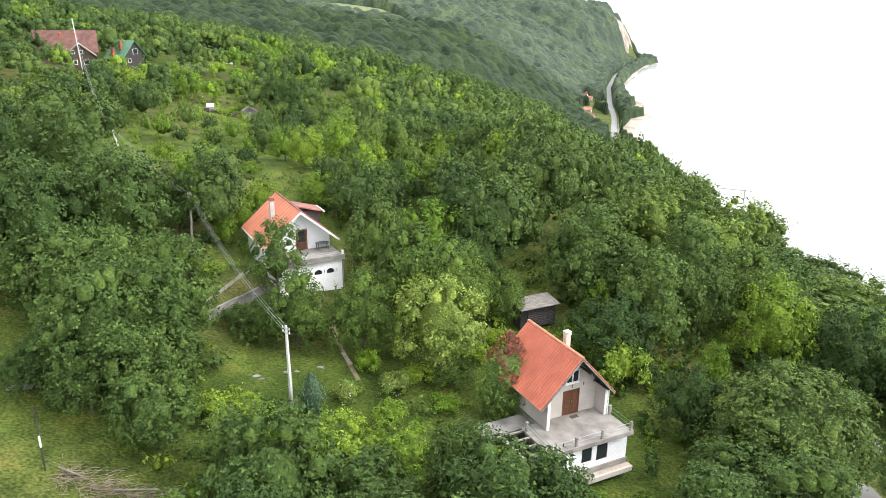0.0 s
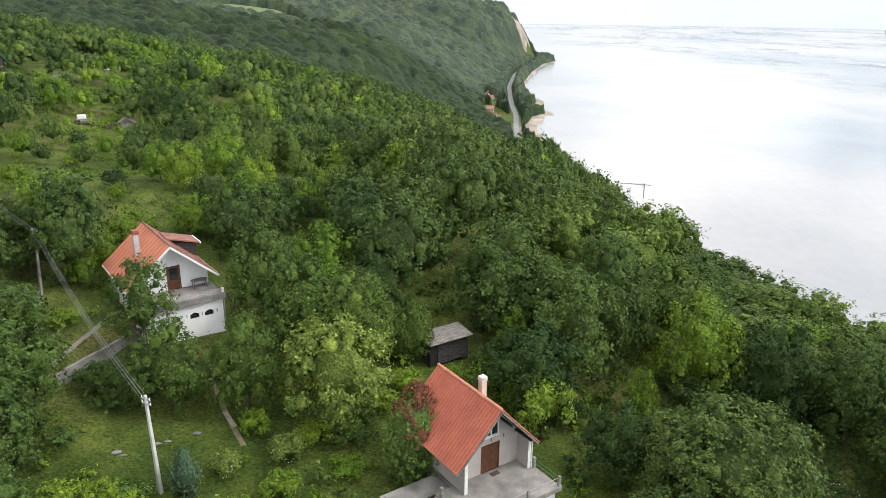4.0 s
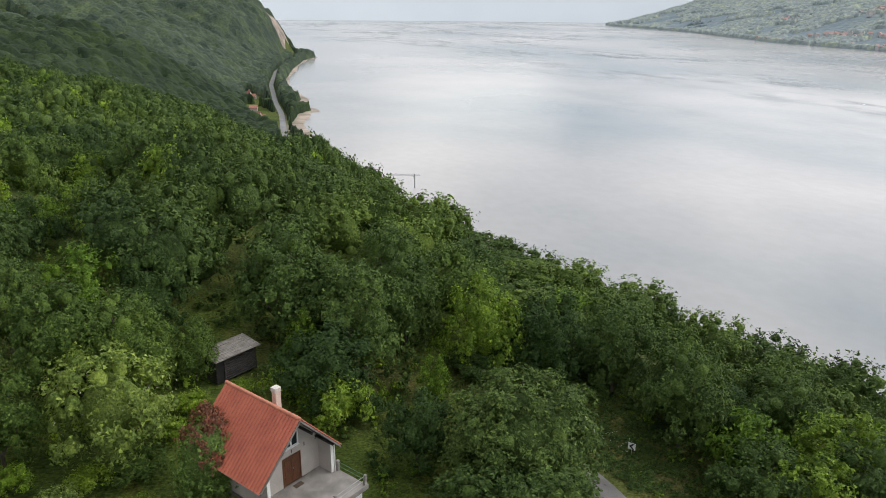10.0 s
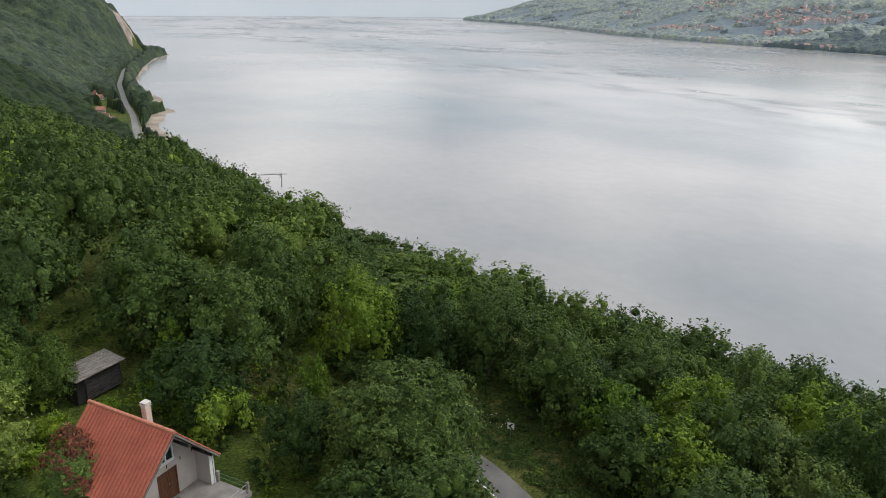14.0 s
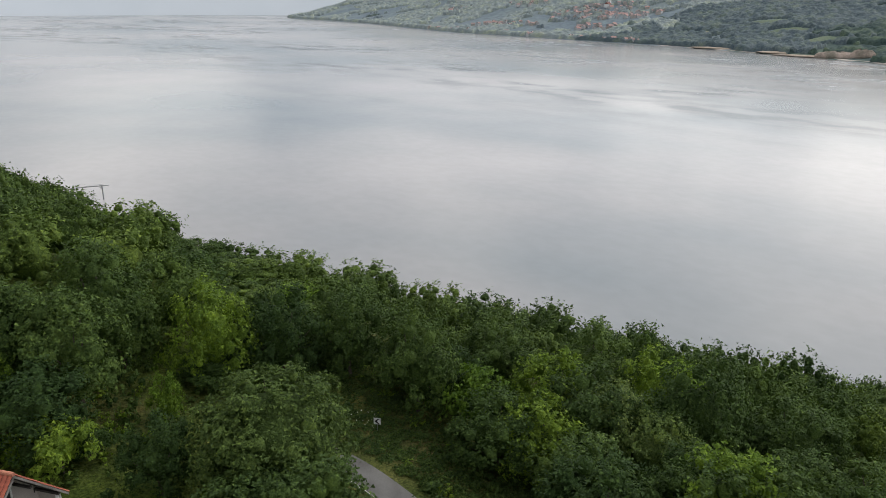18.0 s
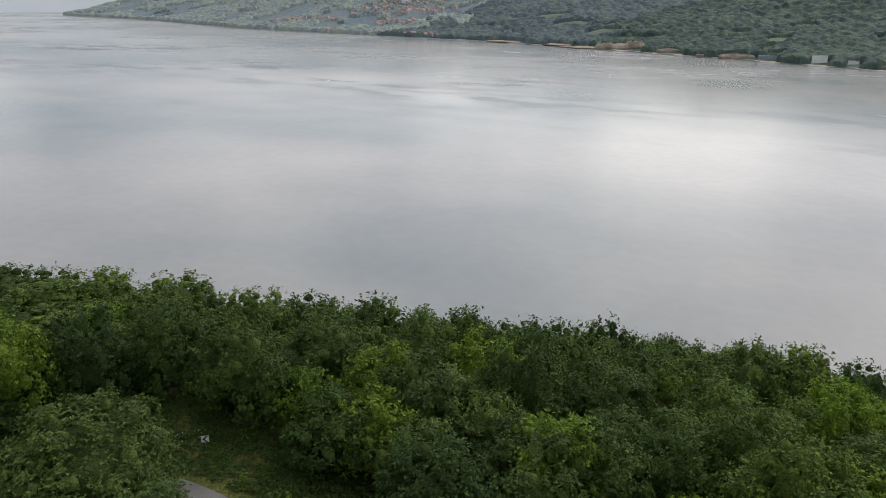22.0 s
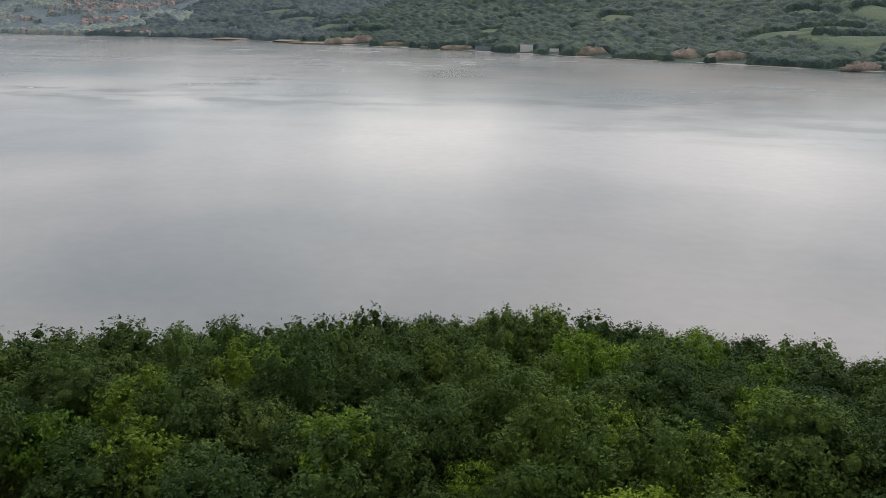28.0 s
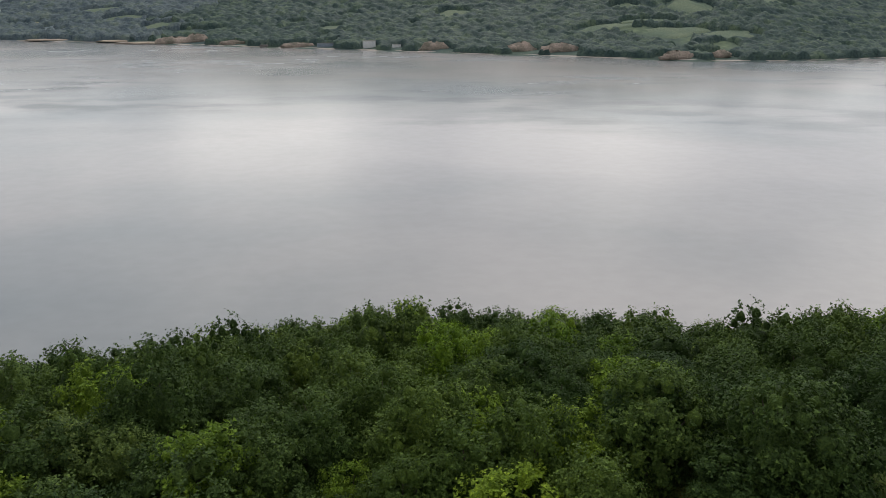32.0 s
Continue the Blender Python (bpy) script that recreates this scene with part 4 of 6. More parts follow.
# flat stones lying in the grass
rg = np.random.RandomState(91)
for x, y, r in ((-16.6, 51.1, 0.35), (-16.1, 50.9, 0.22), (-14.3, 52.2, 0.3), (-13.6, 52.5, 0.2), (-11.8, 53.5, 0.3), (-31.5, 47.8, 0.5), (-30.8, 47.2, 0.3)):
    v, f = blob(r, 5, 8, 0.3, rg, 0.25)
    tagged(mesh_object("stone", v * np.array([1.3, 0.7, 1.0]) + np.array([x, y, float(height(x, y)) + 0.01]), f, CONCRETE_DARK, smooth_shade=False), "flat pale stone lying in the grass", "stone", "stones in the grass")

# conifer by the cottage, with a dead reddish top
sp = plant(CONES[0], 3.85, 50.3, 3.75, 1.06)
tagged(sp, "dark conifer with a dead red-brown top beside the cottage", "tree")
v, f, c = spire(520, 640, 9, 0.03, "spindle")
v = v * np.array([1.06, 1.06, 1.0]) + np.array([0.0, 0.0, 0.97])
keep = (v[f][:, :, 2].min(axis=1) > 1.22 + 0.25 * np.sin(np.arctan2(v[f][:, 0, 1], v[f][:, 0, 0]) * 2.0 + 1.0)) & (np.arange(len(f)) < len(c) * 9)
v = v[f[keep]].reshape(-1, 3)
f = np.arange(len(v)).reshape(-1, 3)
dead = mesh_object("dead_top", v, f, LEAF_RED, tint=np.zeros(len(v)), parent=sp)
tagged(dead, "dry red-brown needles")

# blossom on the pale shrubs
for x, y, r in ((-5.2, 51.4, 1.25), (-9.0, 49.7, 1.05), (36.2, 50.2, 1.3), (-1.7, 55.5, 4.2), (-88, 280, 5.4)):
    rg = np.random.RandomState(int(x * 10) % 1000)
    nb = 40 if r < 2 else 60
    d = unit(rg.normal(size=(nb, 3)) + np.array([0, 0, 0.5]))
    z0 = float(height(x, y))
    hh = 0.75 if r < 2 else 1.25
    cc = d * np.array([r, r, r * 0.7]) * rg.uniform(0.85, 1.06, (nb, 1)) + np.array([x, y, z0 + r * hh])
    cc = cc[cc[:, 2] > z0 + 0.2]
    v, f = leaf_quads(cc, unit(d[: len(cc)] + np.array([0, 0, 0.8])), 0.04 if r < 2 else 0.035, rg, 0.9)
    tagged(mesh_object("blossom", v, f, BLOSSOM), "small white blossoms on a garden shrub", "flowers", kind="stuff")

# tall grass and low weeds over the open ground
rg = np.random.RandomState(31)
gxs, gys = rg.uniform(-48, 48, 34000), rg.uniform(28, 98, 34000)
ok = open_ground(gxs, gys) & (segment_distance(gxs, gys, LANE) > 2.4)
for cx, cy, a2 in ((8.2, 48.6, 5.4), (-15.5, 69, 6.2), (7.5, 66.5, 3.0)):
    ok &= np.hypot(gxs - cx, gys - cy) > a2
gxs, gys = gxs[ok], gys[ok]
gzs = height(gxs, gys)
c0 = np.stack([gxs, gys, gzs + 0.05], -1)
nrm = unit(rg.normal(size=c0.shape) * np.array([0.5, 0.5, 0.1]) + np.array([0, 0, 1.0]))
v, f = leaf_quads(c0, nrm, 0.09, rg, 0.4)
WEED = leaf_material("grass_blades", (0.075, 0.122, 0.022), (0.13, 0.145, 0.04), 0.3, 0.05, 1.0)
patch = fbm(gxs, gys, 5, 41) * 0.35 + 0.5 + rg.uniform(-0.12, 0.12, len(gxs))
tagged(mesh_object("grass", v, f, WEED, tint=np.repeat(np.clip(patch, 0, 0.98), 4)), "uncut meadow grass and weeds round the houses", "grass", kind="stuff")

# ---- cottage with the terrace ----


def local(x, y, z, deg):
    return Matrix.Translation((x, y, z)) @ Matrix.Rotation(radians(deg), 4, "Z")


def tile_slope(p0, along, down, n_along, n_down, thick=0.05, bulge=0.045):
    """Rows of rounded roof tiles, each lapping the next, on the slope spanned from its top corner p0."""
    p0, along, down = Vector(p0), Vector(along), Vector(down)
    up = along.cross(down).normalized()
    if up.z < 0:
        up = -up
    a, d = along / n_along, down / n_down
    bm = bmesh.new()
    for r in range(n_down):
        for c in range(n_along):
            q = p0 + a * c + d * r
            jit = up * random.uniform(-0.006, 0.006)
            row0, row1 = [], []
            for k, s in enumerate((0.0, 0.22, 0.5, 0.78, 1.0)):
                lift = up * (bulge * math.sin(math.pi * s) + 0.004) + jit
                row0.append(bm.verts.new(q + a * (0.03 + 0.94 * s) + lift))
                row1.append(bm.verts.new(q + a * (0.03 + 0.94 * s) + d * 1.06 + lift + up * thick))
            low = [bm.verts.new(vv.co - up * thick * 0.9) for vv in (row1[0], row1[-1])]
            for k in range(4):
                bm.faces.new((row0[k], row0[k + 1], row1[k + 1], row1[k]))
            bm.faces.new((*row1, low[1], low[0]))
    bmesh.ops.recalc_face_normals(bm, faces=bm.faces[:])
    return bm


def window(parent, x, y, z, w, h, sashes=2, frame_mat=None, bar=0.06, depth=0.1, sill=True):
    """A glazed window in the plane of constant y, its frame standing out towards -y."""
    fm = frame_mat or WHITE_PAINT
    bm = bmesh.new()
    add_box(bm, x, y - depth, z, x + bar, y, z + h)
    add_box(bm, x + w - bar, y - depth, z, x + w, y, z + h)
    add_box(bm, x + bar, y - depth, z + h - bar, x + w - bar, y, z + h)
    add_box(bm, x + bar, y - depth, z, x + w - bar, y, z + bar)
    for k in range(1, sashes):
        add_box(bm, x + w * k / sashes - bar / 2, y - depth, z + bar, x + w * k / sashes + bar / 2, y, z + h - bar)
    win = part("window", bm, fm, parent, "window with dark glass")
    for k in range(sashes):
        part("pane", box(x + w * k / sashes + bar * 0.4, y - depth * 0.5, z + bar * 0.6, x + w * (k + 1) / sashes - bar * 0.4, y - depth * 0.5 + 0.012, z + h - bar * 0.6), GLASS, win)
    if sill:
        part("sill", box(x - 0.06, y - depth - 0.06, z - 0.05, x + w + 0.06, y, z - 0.002, bevel=0.01), fm, win)
    return win


H1 = empty("cottage", local(8.656, 48.031, 90.363, 28.7), "small plastered cottage with an orange tiled roof and a concrete terrace", "house")
RZ, EZL, EZR, RX = 5.62, 2.28, 2.16, -0.5


def roof_z(x, over=0.0):
    return RZ + (x - RX) * ((RZ - EZL) / (RX + 3.84) if x < RX else (EZR - RZ) / (2.72 - RX)) + over


# gable wall with door and window openings: pieces round the holes
gw = bmesh.new()
add_box(gw, -2.75, 0.0, 0.0, -0.76, 0.25, 2.22)
add_box(gw, 0.76, 0.0, 0.0, 2.30, 0.25, 2.22)
add_box(gw, -0.76, 0.0, 2.10, 0.76, 0.25, 2.22)
add_prism(gw, [(-2.75, 2.22), (-0.62, 2.22), (-0.62, 3.80), (-2.05, 3.80), (-2.75, roof_z(-2.75, -0.12))], 0.0, 0.25)
add_prism(gw, [(0.64, 2.22), (2.30, 2.22), (2.30, roof_z(2.3, -0.12)), (1.15, 3.80 if roof_z(1.15, -0.12) > 3.8 else roof_z(1.15, -0.12)), (0.64, roof_z(0.64, -0.12))], 0.0, 0.25)
add_box(gw, -0.62, 0.0, 2.22, 0.64, 0.25, 2.66)
add_prism(gw, [(-2.05, 3.80), (0.64, 3.80), (0.64, roof_z(0.64, -0.12)), (RX, RZ - 0.12), (-2.05, roof_z(-2.05, -0.12))], 0.0, 0.25)
part("gable_wall", gw, PLASTER, H1, "grey-beige rendered gable wall")
part("side_wall", prism([(-2.95, -0.02), (-2.75, -0.02), (-2.75, roof_z(-2.75, -0.12)), (-2.95, roof_z(-2.95, -0.12))], -1.2, 5.35), PLASTER, H1)
part("side_wall", prism([(2.30, -0.02), (2.50, -0.02), (2.50, roof_z(2.5, -0.12)), (2.30, roof_z(2.3, -0.12))], -1.2, 5.35), PLASTER, H1)
part("corner_strip", box(-2.97, -1.235, 0.0, -2.73, -1.203, 2.35), WHITE_PAINT, H1, "white painted corner edge")
part("corner_strip", box(2.28, -1.235, 0.0, 2.52, -1.203, 2.25), WHITE_PAINT, H1, "white painted corner edge")
part("back_wall", prism([(-2.75, 0.0), (2.30, 0.0), (2.30, roof_z(2.3, -0.12)), (RX, RZ - 0.12), (-2.75, roof_z(-2.75, -0.12))], 5.15, 5.35), PLASTER, H1)
part("floor_slab", box(-2.75, 0.26, -0.2, 2.29, 5.14, 0.02), CONCRETE, H1)
# slits are black strips on the wall, their inner shade given as colour
for x in (-1.1, 0.04, 1.11, 2.08):
    part("vent_slit", box(x - 0.035, -0.012, 2.24, x + 0.035, -0.001, 2.5), BLACK_PAINT, H1, "narrow black strip painting the dark of a vent slit")
# roof: deck, tiles, ridge, barge boards, gutter
rl, rr = Vector((RX + 3.84, 0, RZ - EZL)), Vector((2.72 - RX, 0, RZ - EZR))
part("roof_deck", prism([(-3.84, EZL), (RX, RZ), (2.72, EZR), (2.72, EZR - 0.09), (RX, RZ - 0.1), (-3.84, EZL - 0.09)], -1.72, 5.55), WOOD_DARK, H1, "dark timber roof deck")
roof_l = part("roof_tiles", tile_slope((RX, -1.74, RZ + 0.015), (0, 7.31, 0), (-3.42, 0, EZL - RZ - 0.08), 26, 15), TILE, H1, "orange-red clay tiles in lapped rows")
roof_r = part("roof_tiles", tile_slope((RX, -1.74, RZ + 0.015), (0, 7.31, 0), (3.29, 0, EZR - RZ - 0.08), 26, 15), TILE, H1, "weathered clay tiles")
tagged(roof_l, kind="stuff")
tagged(roof_r, kind="stuff")
rg = bmesh.new()
for k in range(20):
    add_rod(rg, (RX, -1.76 + k * 0.366, RZ + 0.03), (RX, -1.76 + k * 0.366 + 0.385, RZ + 0.05), 0.115, 0.135, 8)
part("ridge_tiles", rg, surface("ridge_clay", (0.50, 0.20, 0.125), (0.38, 0.14, 0.09), 0.85, 2, 9), H1, "pale clay ridge tiles")
for sx, ez, ex in ((-1, EZL, -3.84), (1, EZR, 2.72)):
    bb = prism([(RX, RZ - 0.02), (ex, ez - 0.02), (ex, ez - 0.19), (RX, RZ - 0.19)], -1.76, -1.722)
    part("barge_board", bb, WOOD_GREY, H1)
    part("rafter", prism([(RX, RZ - 0.11), (ex, ez - 0.10), (ex, ez - 0.22), (RX, RZ - 0.23)], -1.15, -1.03), WOOD_DARK, H1, "exposed dark rafter")
part("purlin", box(2.05, -1.70, 2.42, 2.2, 0.0, 2.55), WOOD_DARK, H1, "exposed dark purlin end")
part("purlin", box(0.35, -1.70, 4.1, 0.48, 0.0, 4.23), WOOD_DARK, H1, "exposed dark purlin end")
part("gutter", rod((-3.9, -1.7, EZL - 0.08), (-3.9, 5.5, EZL - 0.11), 0.055), METAL_GREY, H1, "thin grey gutter")
part("downpipe", rod((2.58, -1.26, 0.0), (2.58, -1.26, 2.1), 0.04), WHITE_PAINT, H1)
# chimney
ch = part("chimney", box(0.48, 1.73, 3.6, 0.9, 2.15, 5.72, bevel=0.015), surface("chimney_render", (0.62, 0.52, 0.44), (0.5, 0.41, 0.34), 0.9, 1.5, 18, 0.3), H1, "slim pale plastered chimney")
for k in range(3):
    part("cap_slab", box(0.44, 1.69, 5.76 + 0.11 * k, 0.94, 2.19, 5.82 + 0.11 * k, bevel=0.012), surface("cap_concrete", (0.6, 0.56, 0.5), (0.48, 0.44, 0.4), 0.9, 2, 18) if k == 0 else bpy.data.materials["cap_concrete"], ch, "pale concrete cap ring")
part("cap_core", box(0.53, 1.78, 5.721, 0.85, 2.1, 6.03), CONCRETE, ch)
# double door
dr = part("door_frame", add_box(add_box(box(-0.76, -0.03, 0.0, -0.69, 0.12, 2.1), 0.69, -0.03, 0.0, 0.76, 0.12, 2.1), -0.69, -0.03, 2.03, 0.69, 0.12, 2.1), WOOD_DOOR, H1, "brown wooden door frame")
for sx in (-1, 1):
    x0, x1 = (-0.685, -0.008) if sx < 0 else (0.008, 0.685)
    leaf = part("door", box(x0, 0.02, 0.02, x1, 0.07, 2.02), WOOD_DOOR, H1, "brown panelled wooden door leaf")
    for z0, z1 in ((0.14, 0.66), (0.78, 1.26), (1.38, 1.90)):
        part("panel", box(x0 + 0.11, 0.0, z0, x1 - 0.11, 0.022, z1, bevel=0.018), WOOD_DOOR, leaf)
    if sx > 0:
        part("door_handle", rod((0.06, -0.05, 1.02), (0.06, -0.05, 1.2), 0.014), METAL_GREY, leaf, "metal door handle")
window(H1, -0.60, 0.06, 2.68, 1.22, 1.10, 2, bar=0.09, depth=0.12)
# terrace slab on the white basement
part("terrace_slab", box(-4.45, -3.92, -0.24, 2.86, -0.002, -0.002, bevel=0.02), CONCRETE, H1, "stained grey concrete terrace floor")
part("slab_edge", box(-4.5, -4.0, -0.30, 2.92, -3.925, 0.07, bevel=0.015), CONCRETE, H1, "raised concrete terrace kerb")
bw = bmesh.new()
FY = -3.5
for x0, x1, z0, z1 in ((-3.0, -1.42, -2.9, -0.25), (-0.37, -0.08, -2.9, -0.25), (1.07, 2.8, -2.9, -0.25), (-1.42, -0.37, -2.9, -1.95), (-0.08, 1.07, -2.9, -2.1), (-1.42, -0.37, -0.62, -0.25), (-0.08, 1.07, -0.62, -0.25)):
    add_box(bw, x0, FY, z0, x1, FY + 0.22, z1)
part("basement_wall", bw, WHITEWASH, H1, "white basement front wall")
part("basement_side", box(2.58, FY + 0.221, -2.9, 2.8, -0.3, -0.25), WHITEWASH, H1)
part("basement_side", box(-3.0, FY + 0.221, -2.9, -2.78, -0.3, -0.25), WHITEWASH, H1)
part("basement_back", box(-2.95, 0.0, -2.9, 2.5, 5.35, -0.21), CONCRETE_DARK, H1, "dark foundation below the house")
window(H1, -1.42, FY + 0.1, -1.95, 1.05, 1.33, 1, WHITE_PAINT, 0.07, 0.12, False)
window(H1, -0.08, FY + 0.1, -2.10, 1.15, 1.48, 1, WHITE_PAINT, 0.07, 0.12, False)
part("plinth", box(-3.0, FY - 0.12, -3.1, 2.85, FY - 0.002, -2.45, bevel=0.02), CONCRETE, H1, "grey concrete plinth")
part("planter_wall", box(-1.2, FY - 0.74, -3.3, 2.95, FY - 0.58, -2.86, bevel=0.03), PLASTER, H1, "low stained planter wall")
part("planter_soil", box(-1.2, FY - 0.579, -3.3, 2.95, FY - 0.125, -2.9), MEADOW, H1, "weedy soil in the planter")
# rail posts of rough stone with thin rails
POSTS = [(-4.38, -3.85), (-2.2, -3.85), (0.1, -3.85), (2.75, -3.85), (2.75, -1.35), (-4.3, -0.6)]
for x, y in POSTS:
    pm = bmesh.new()
    for k in range(4):
        s = 0.105 + random.uniform(-0.02, 0.012)
        add_box(pm, x - s, y - s, 0.0 + k * 0.2, x + s, y + s, 0.195 + k * 0.2, bevel=0.025)
    part("rail_post", pm, CONCRETE, H1, "rough stone rail post")
for (ax, ay), (bx, by) in ((POSTS[0], POSTS[1]), (POSTS[1], POSTS[2]), (POSTS[2], POSTS[3]), (POSTS[3], POSTS[4]), (POSTS[0], POSTS[5])):
    for h in (0.38, 0.70):
        part("rail", rod((ax, ay, h), (bx, by, h), 0.017), METAL_GREEN if abs(ax - bx) < 0.5 else METAL_GREY, H1, "thin painted rail")
# beams of the open pergola beside the terrace, and the steps below it
for k, (y0, ln) in enumerate(((-3.3, 1.2), (-2.3, 1.7), (-1.35, 2.1), (-0.4, 2.4))):
    part("beam", box(-4.46 - ln, y0, -0.16, -4.46, y0 + 0.12, -0.03, bevel=0.01), CONCRETE, H1, "concrete pergola beam")
part("beam", box(-6.2, -3.4, -0.31, -6.06, 0.6, -0.17, bevel=0.01), CONCRETE, H1, "concrete pergola beam")
part("pillar", box(-4.55, -3.9, -3.0, -4.3, -3.65, -0.31, bevel=0.02), CONCRETE_DARK, H1, "stained concrete pillar")
part("pillar", box(-4.7, -2.2, -3.0, -4.5, -2.0, -0.17, bevel=0.02), CONCRETE_DARK, H1, "stained concrete pillar")
part("side_path", box(-7.4, 0.4, -0.9, -2.97, 2.2, -0.42, bevel=0.04), CONCRETE_DARK, H1, "worn concrete path")
for k in range(7):
    part("step", box(-4.4, -4.6 + k * 0.42, -3.1, -3.05, -4.18 + k * 0.42, -2.75 + k * 0.19), CONCRETE_DARK, H1, "concrete step")
part("stair_wall", box(-3.25, -4.5, -3.1, -3.05, -3.62, -2.35, bevel=0.02), WHITEWASH, H1, "white stair cheek wall")
bm = box(-0.28, -0.66, 0.0, 0.42, -0.26, 0.018, bevel=0.006)
me = bpy.data.meshes.new("doormat")
bm.to_mesh(me)
bm.free()
me.materials.append(WOOD_CABIN)
mat_ob = new("doormat", me)
mat_ob.matrix_world = local(8.656, 48.031, 90.363, 28.7)
tagged(mat_ob, "brown doormat on the concrete terrace before the door", "doormat")

# ---- white house with balcony ----
H2 = empty("villa", local(-15.76, 65.95, 93.2, 31.0), "white plastered house with an orange roof and a front balcony", "house")
R2, E2, HW = 7.6, 4.3, 3.83
z2 = lambda x, o=0.0: R2 - abs(x) * (R2 - E2) / HW + o
FZ = 3.1
part("gable_wall", add_prism(add_box(add_box(box(-3.4, 1.9, FZ, -0.05, 2.15, 4.55), 0.95, 1.9, FZ, 3.4, 2.15, 4.55), -0.05, 1.9, 5.25, 0.95, 2.15, 5.3),
                             [(-3.4, 4.551), (-0.05, 4.551), (-0.05, 5.301), (0.95, 5.301), (0.95, 4.551), (3.4, 4.551), (3.4, z2(3.4, -0.1)), (0, R2 - 0.1), (-3.4, z2(3.4, -0.1))], 1.9, 2.15), WHITEWASH, H2, "white gable wall")
for sx in (-1, 1):
    a, b2 = sorted((sx * 3.4, sx * 3.18))
    part("side_wall", prism([(a, -1.0), (b2, -1.0), (b2, z2(b2, -0.1)), (a, z2(a, -0.1))], 2.151, 8.3), WHITEWASH, H2)
    part("side_wall", box(a, -1.15, -1.0, b2, 2.15, FZ - 0.16), WHITEWASH, H2)
part("back_wall", prism([(-3.18, -1.0), (3.18, -1.0), (3.18, z2(3.18, -0.1)), (0, R2 - 0.1), (-3.18, z2(3.18, -0.1))], 8.05, 8.3), WHITEWASH, H2)
fw = bmesh.new()
add_box(fw, -3.41, -1.5, -1.0, -0.95, -1.16, FZ - 0.15)
part("front_wall", fw, WHITEWASH, H2, "white basement front wall, scuffed")
for x0, x1 in ((-0.28, 0.53), (1.32, 1.79), (2.56, 3.42)):
    part("wall_pier", box(x0, -1.5, -1.0, x1, -1.16, FZ - 0.15), WHITEWASH, H2)
for x0, x1 in ((-0.95, -0.28), (0.53, 1.32), (1.79, 2.56)):
    part("wall_pier", box(x0, -1.5, -1.0, x1, -1.16, 1.45), WHITEWASH, H2)
    w = x1 - x0
    arch = [(x0, FZ - 0.15), (x0, 1.78)] + [(x0 + w * s, 1.78 + 0.18 * math.sin(math.pi * s)) for s in (0.15, 0.35, 0.5, 0.65, 0.85)] + [(x1, 1.78), (x1, FZ - 0.15)]
    part("window_head", prism(arch, -1.5, -1.16), WHITEWASH, H2)
for x0, x1 in ((-0.95, -0.28), (0.53, 1.32), (1.79, 2.56)):
    wn2 = part("window", add_box(add_box(box(x0, -1.44, 1.45, x1, -1.4, 1.49), x0, -1.44, 1.64, x1, -1.4, 1.67), (x0 + x1) / 2 - 0.015, -1.445, 1.49, (x0 + x1) / 2 + 0.015, -1.405, 2.0), BLACK_PAINT, H2, "small arched window with dark bars")
    part("pane", box(x0 + 0.002, -1.36, 1.45, x1 - 0.002, -1.34, 2.03), GLASS, wn2)
# black strips stand for the shade in the slits
for x in (0.25, 1.55, 2.85):
    part("vent_slit", box(x - 0.03, -1.512, 1.6, x + 0.03, -1.501, 1.9), BLACK_PAINT, H2)
part("balcony_slab", box(-3.55, -1.72, FZ - 0.15, 3.6, 1.89, FZ, bevel=0.015), CONCRETE, H2, "grey concrete balcony floor")
part("balcony_edge", box(-3.6, -1.78, FZ - 0.24, 3.66, -1.66, FZ + 0.2, bevel=0.015), CONCRETE_DARK, H2, "dark stained balcony kerb")
part("balcony_ledge", box(-3.6, -1.84, FZ - 0.33, 3.66, -1.70, FZ - 0.245, bevel=0.01), CONCRETE_DARK, H2)
for x in (-3.4, -0.6, 3.45):
    part("rail_post", box(x - 0.1, -1.72, FZ + 0.201, x + 0.1, -1.55, FZ + 0.62, bevel=0.02), WHITEWASH, H2, "short white post")
for h in (0.38, 0.56):
    part("rail", rod((-3.4, -1.63, FZ + h), (3.45, -1.63, FZ + h), 0.016), METAL_GREY, H2)
    part("rail", rod((3.45, -1.6, FZ + h + 0.1), (3.45, 1.9, FZ + h + 0.1), 0.016), METAL_GREEN, H2)
part("drainpipe", rod((3.5, -1.6, -0.6), (3.5, -1.6, FZ - 0.3), 0.05), METAL_GREY, H2)
part("roof_deck", prism([(-HW, E2), (0, R2), (HW, E2), (HW, E2 - 0.14), (0, R2 - 0.15), (-HW, E2 - 0.14)], 0.35, 8.65), WOOD_GREY, H2)
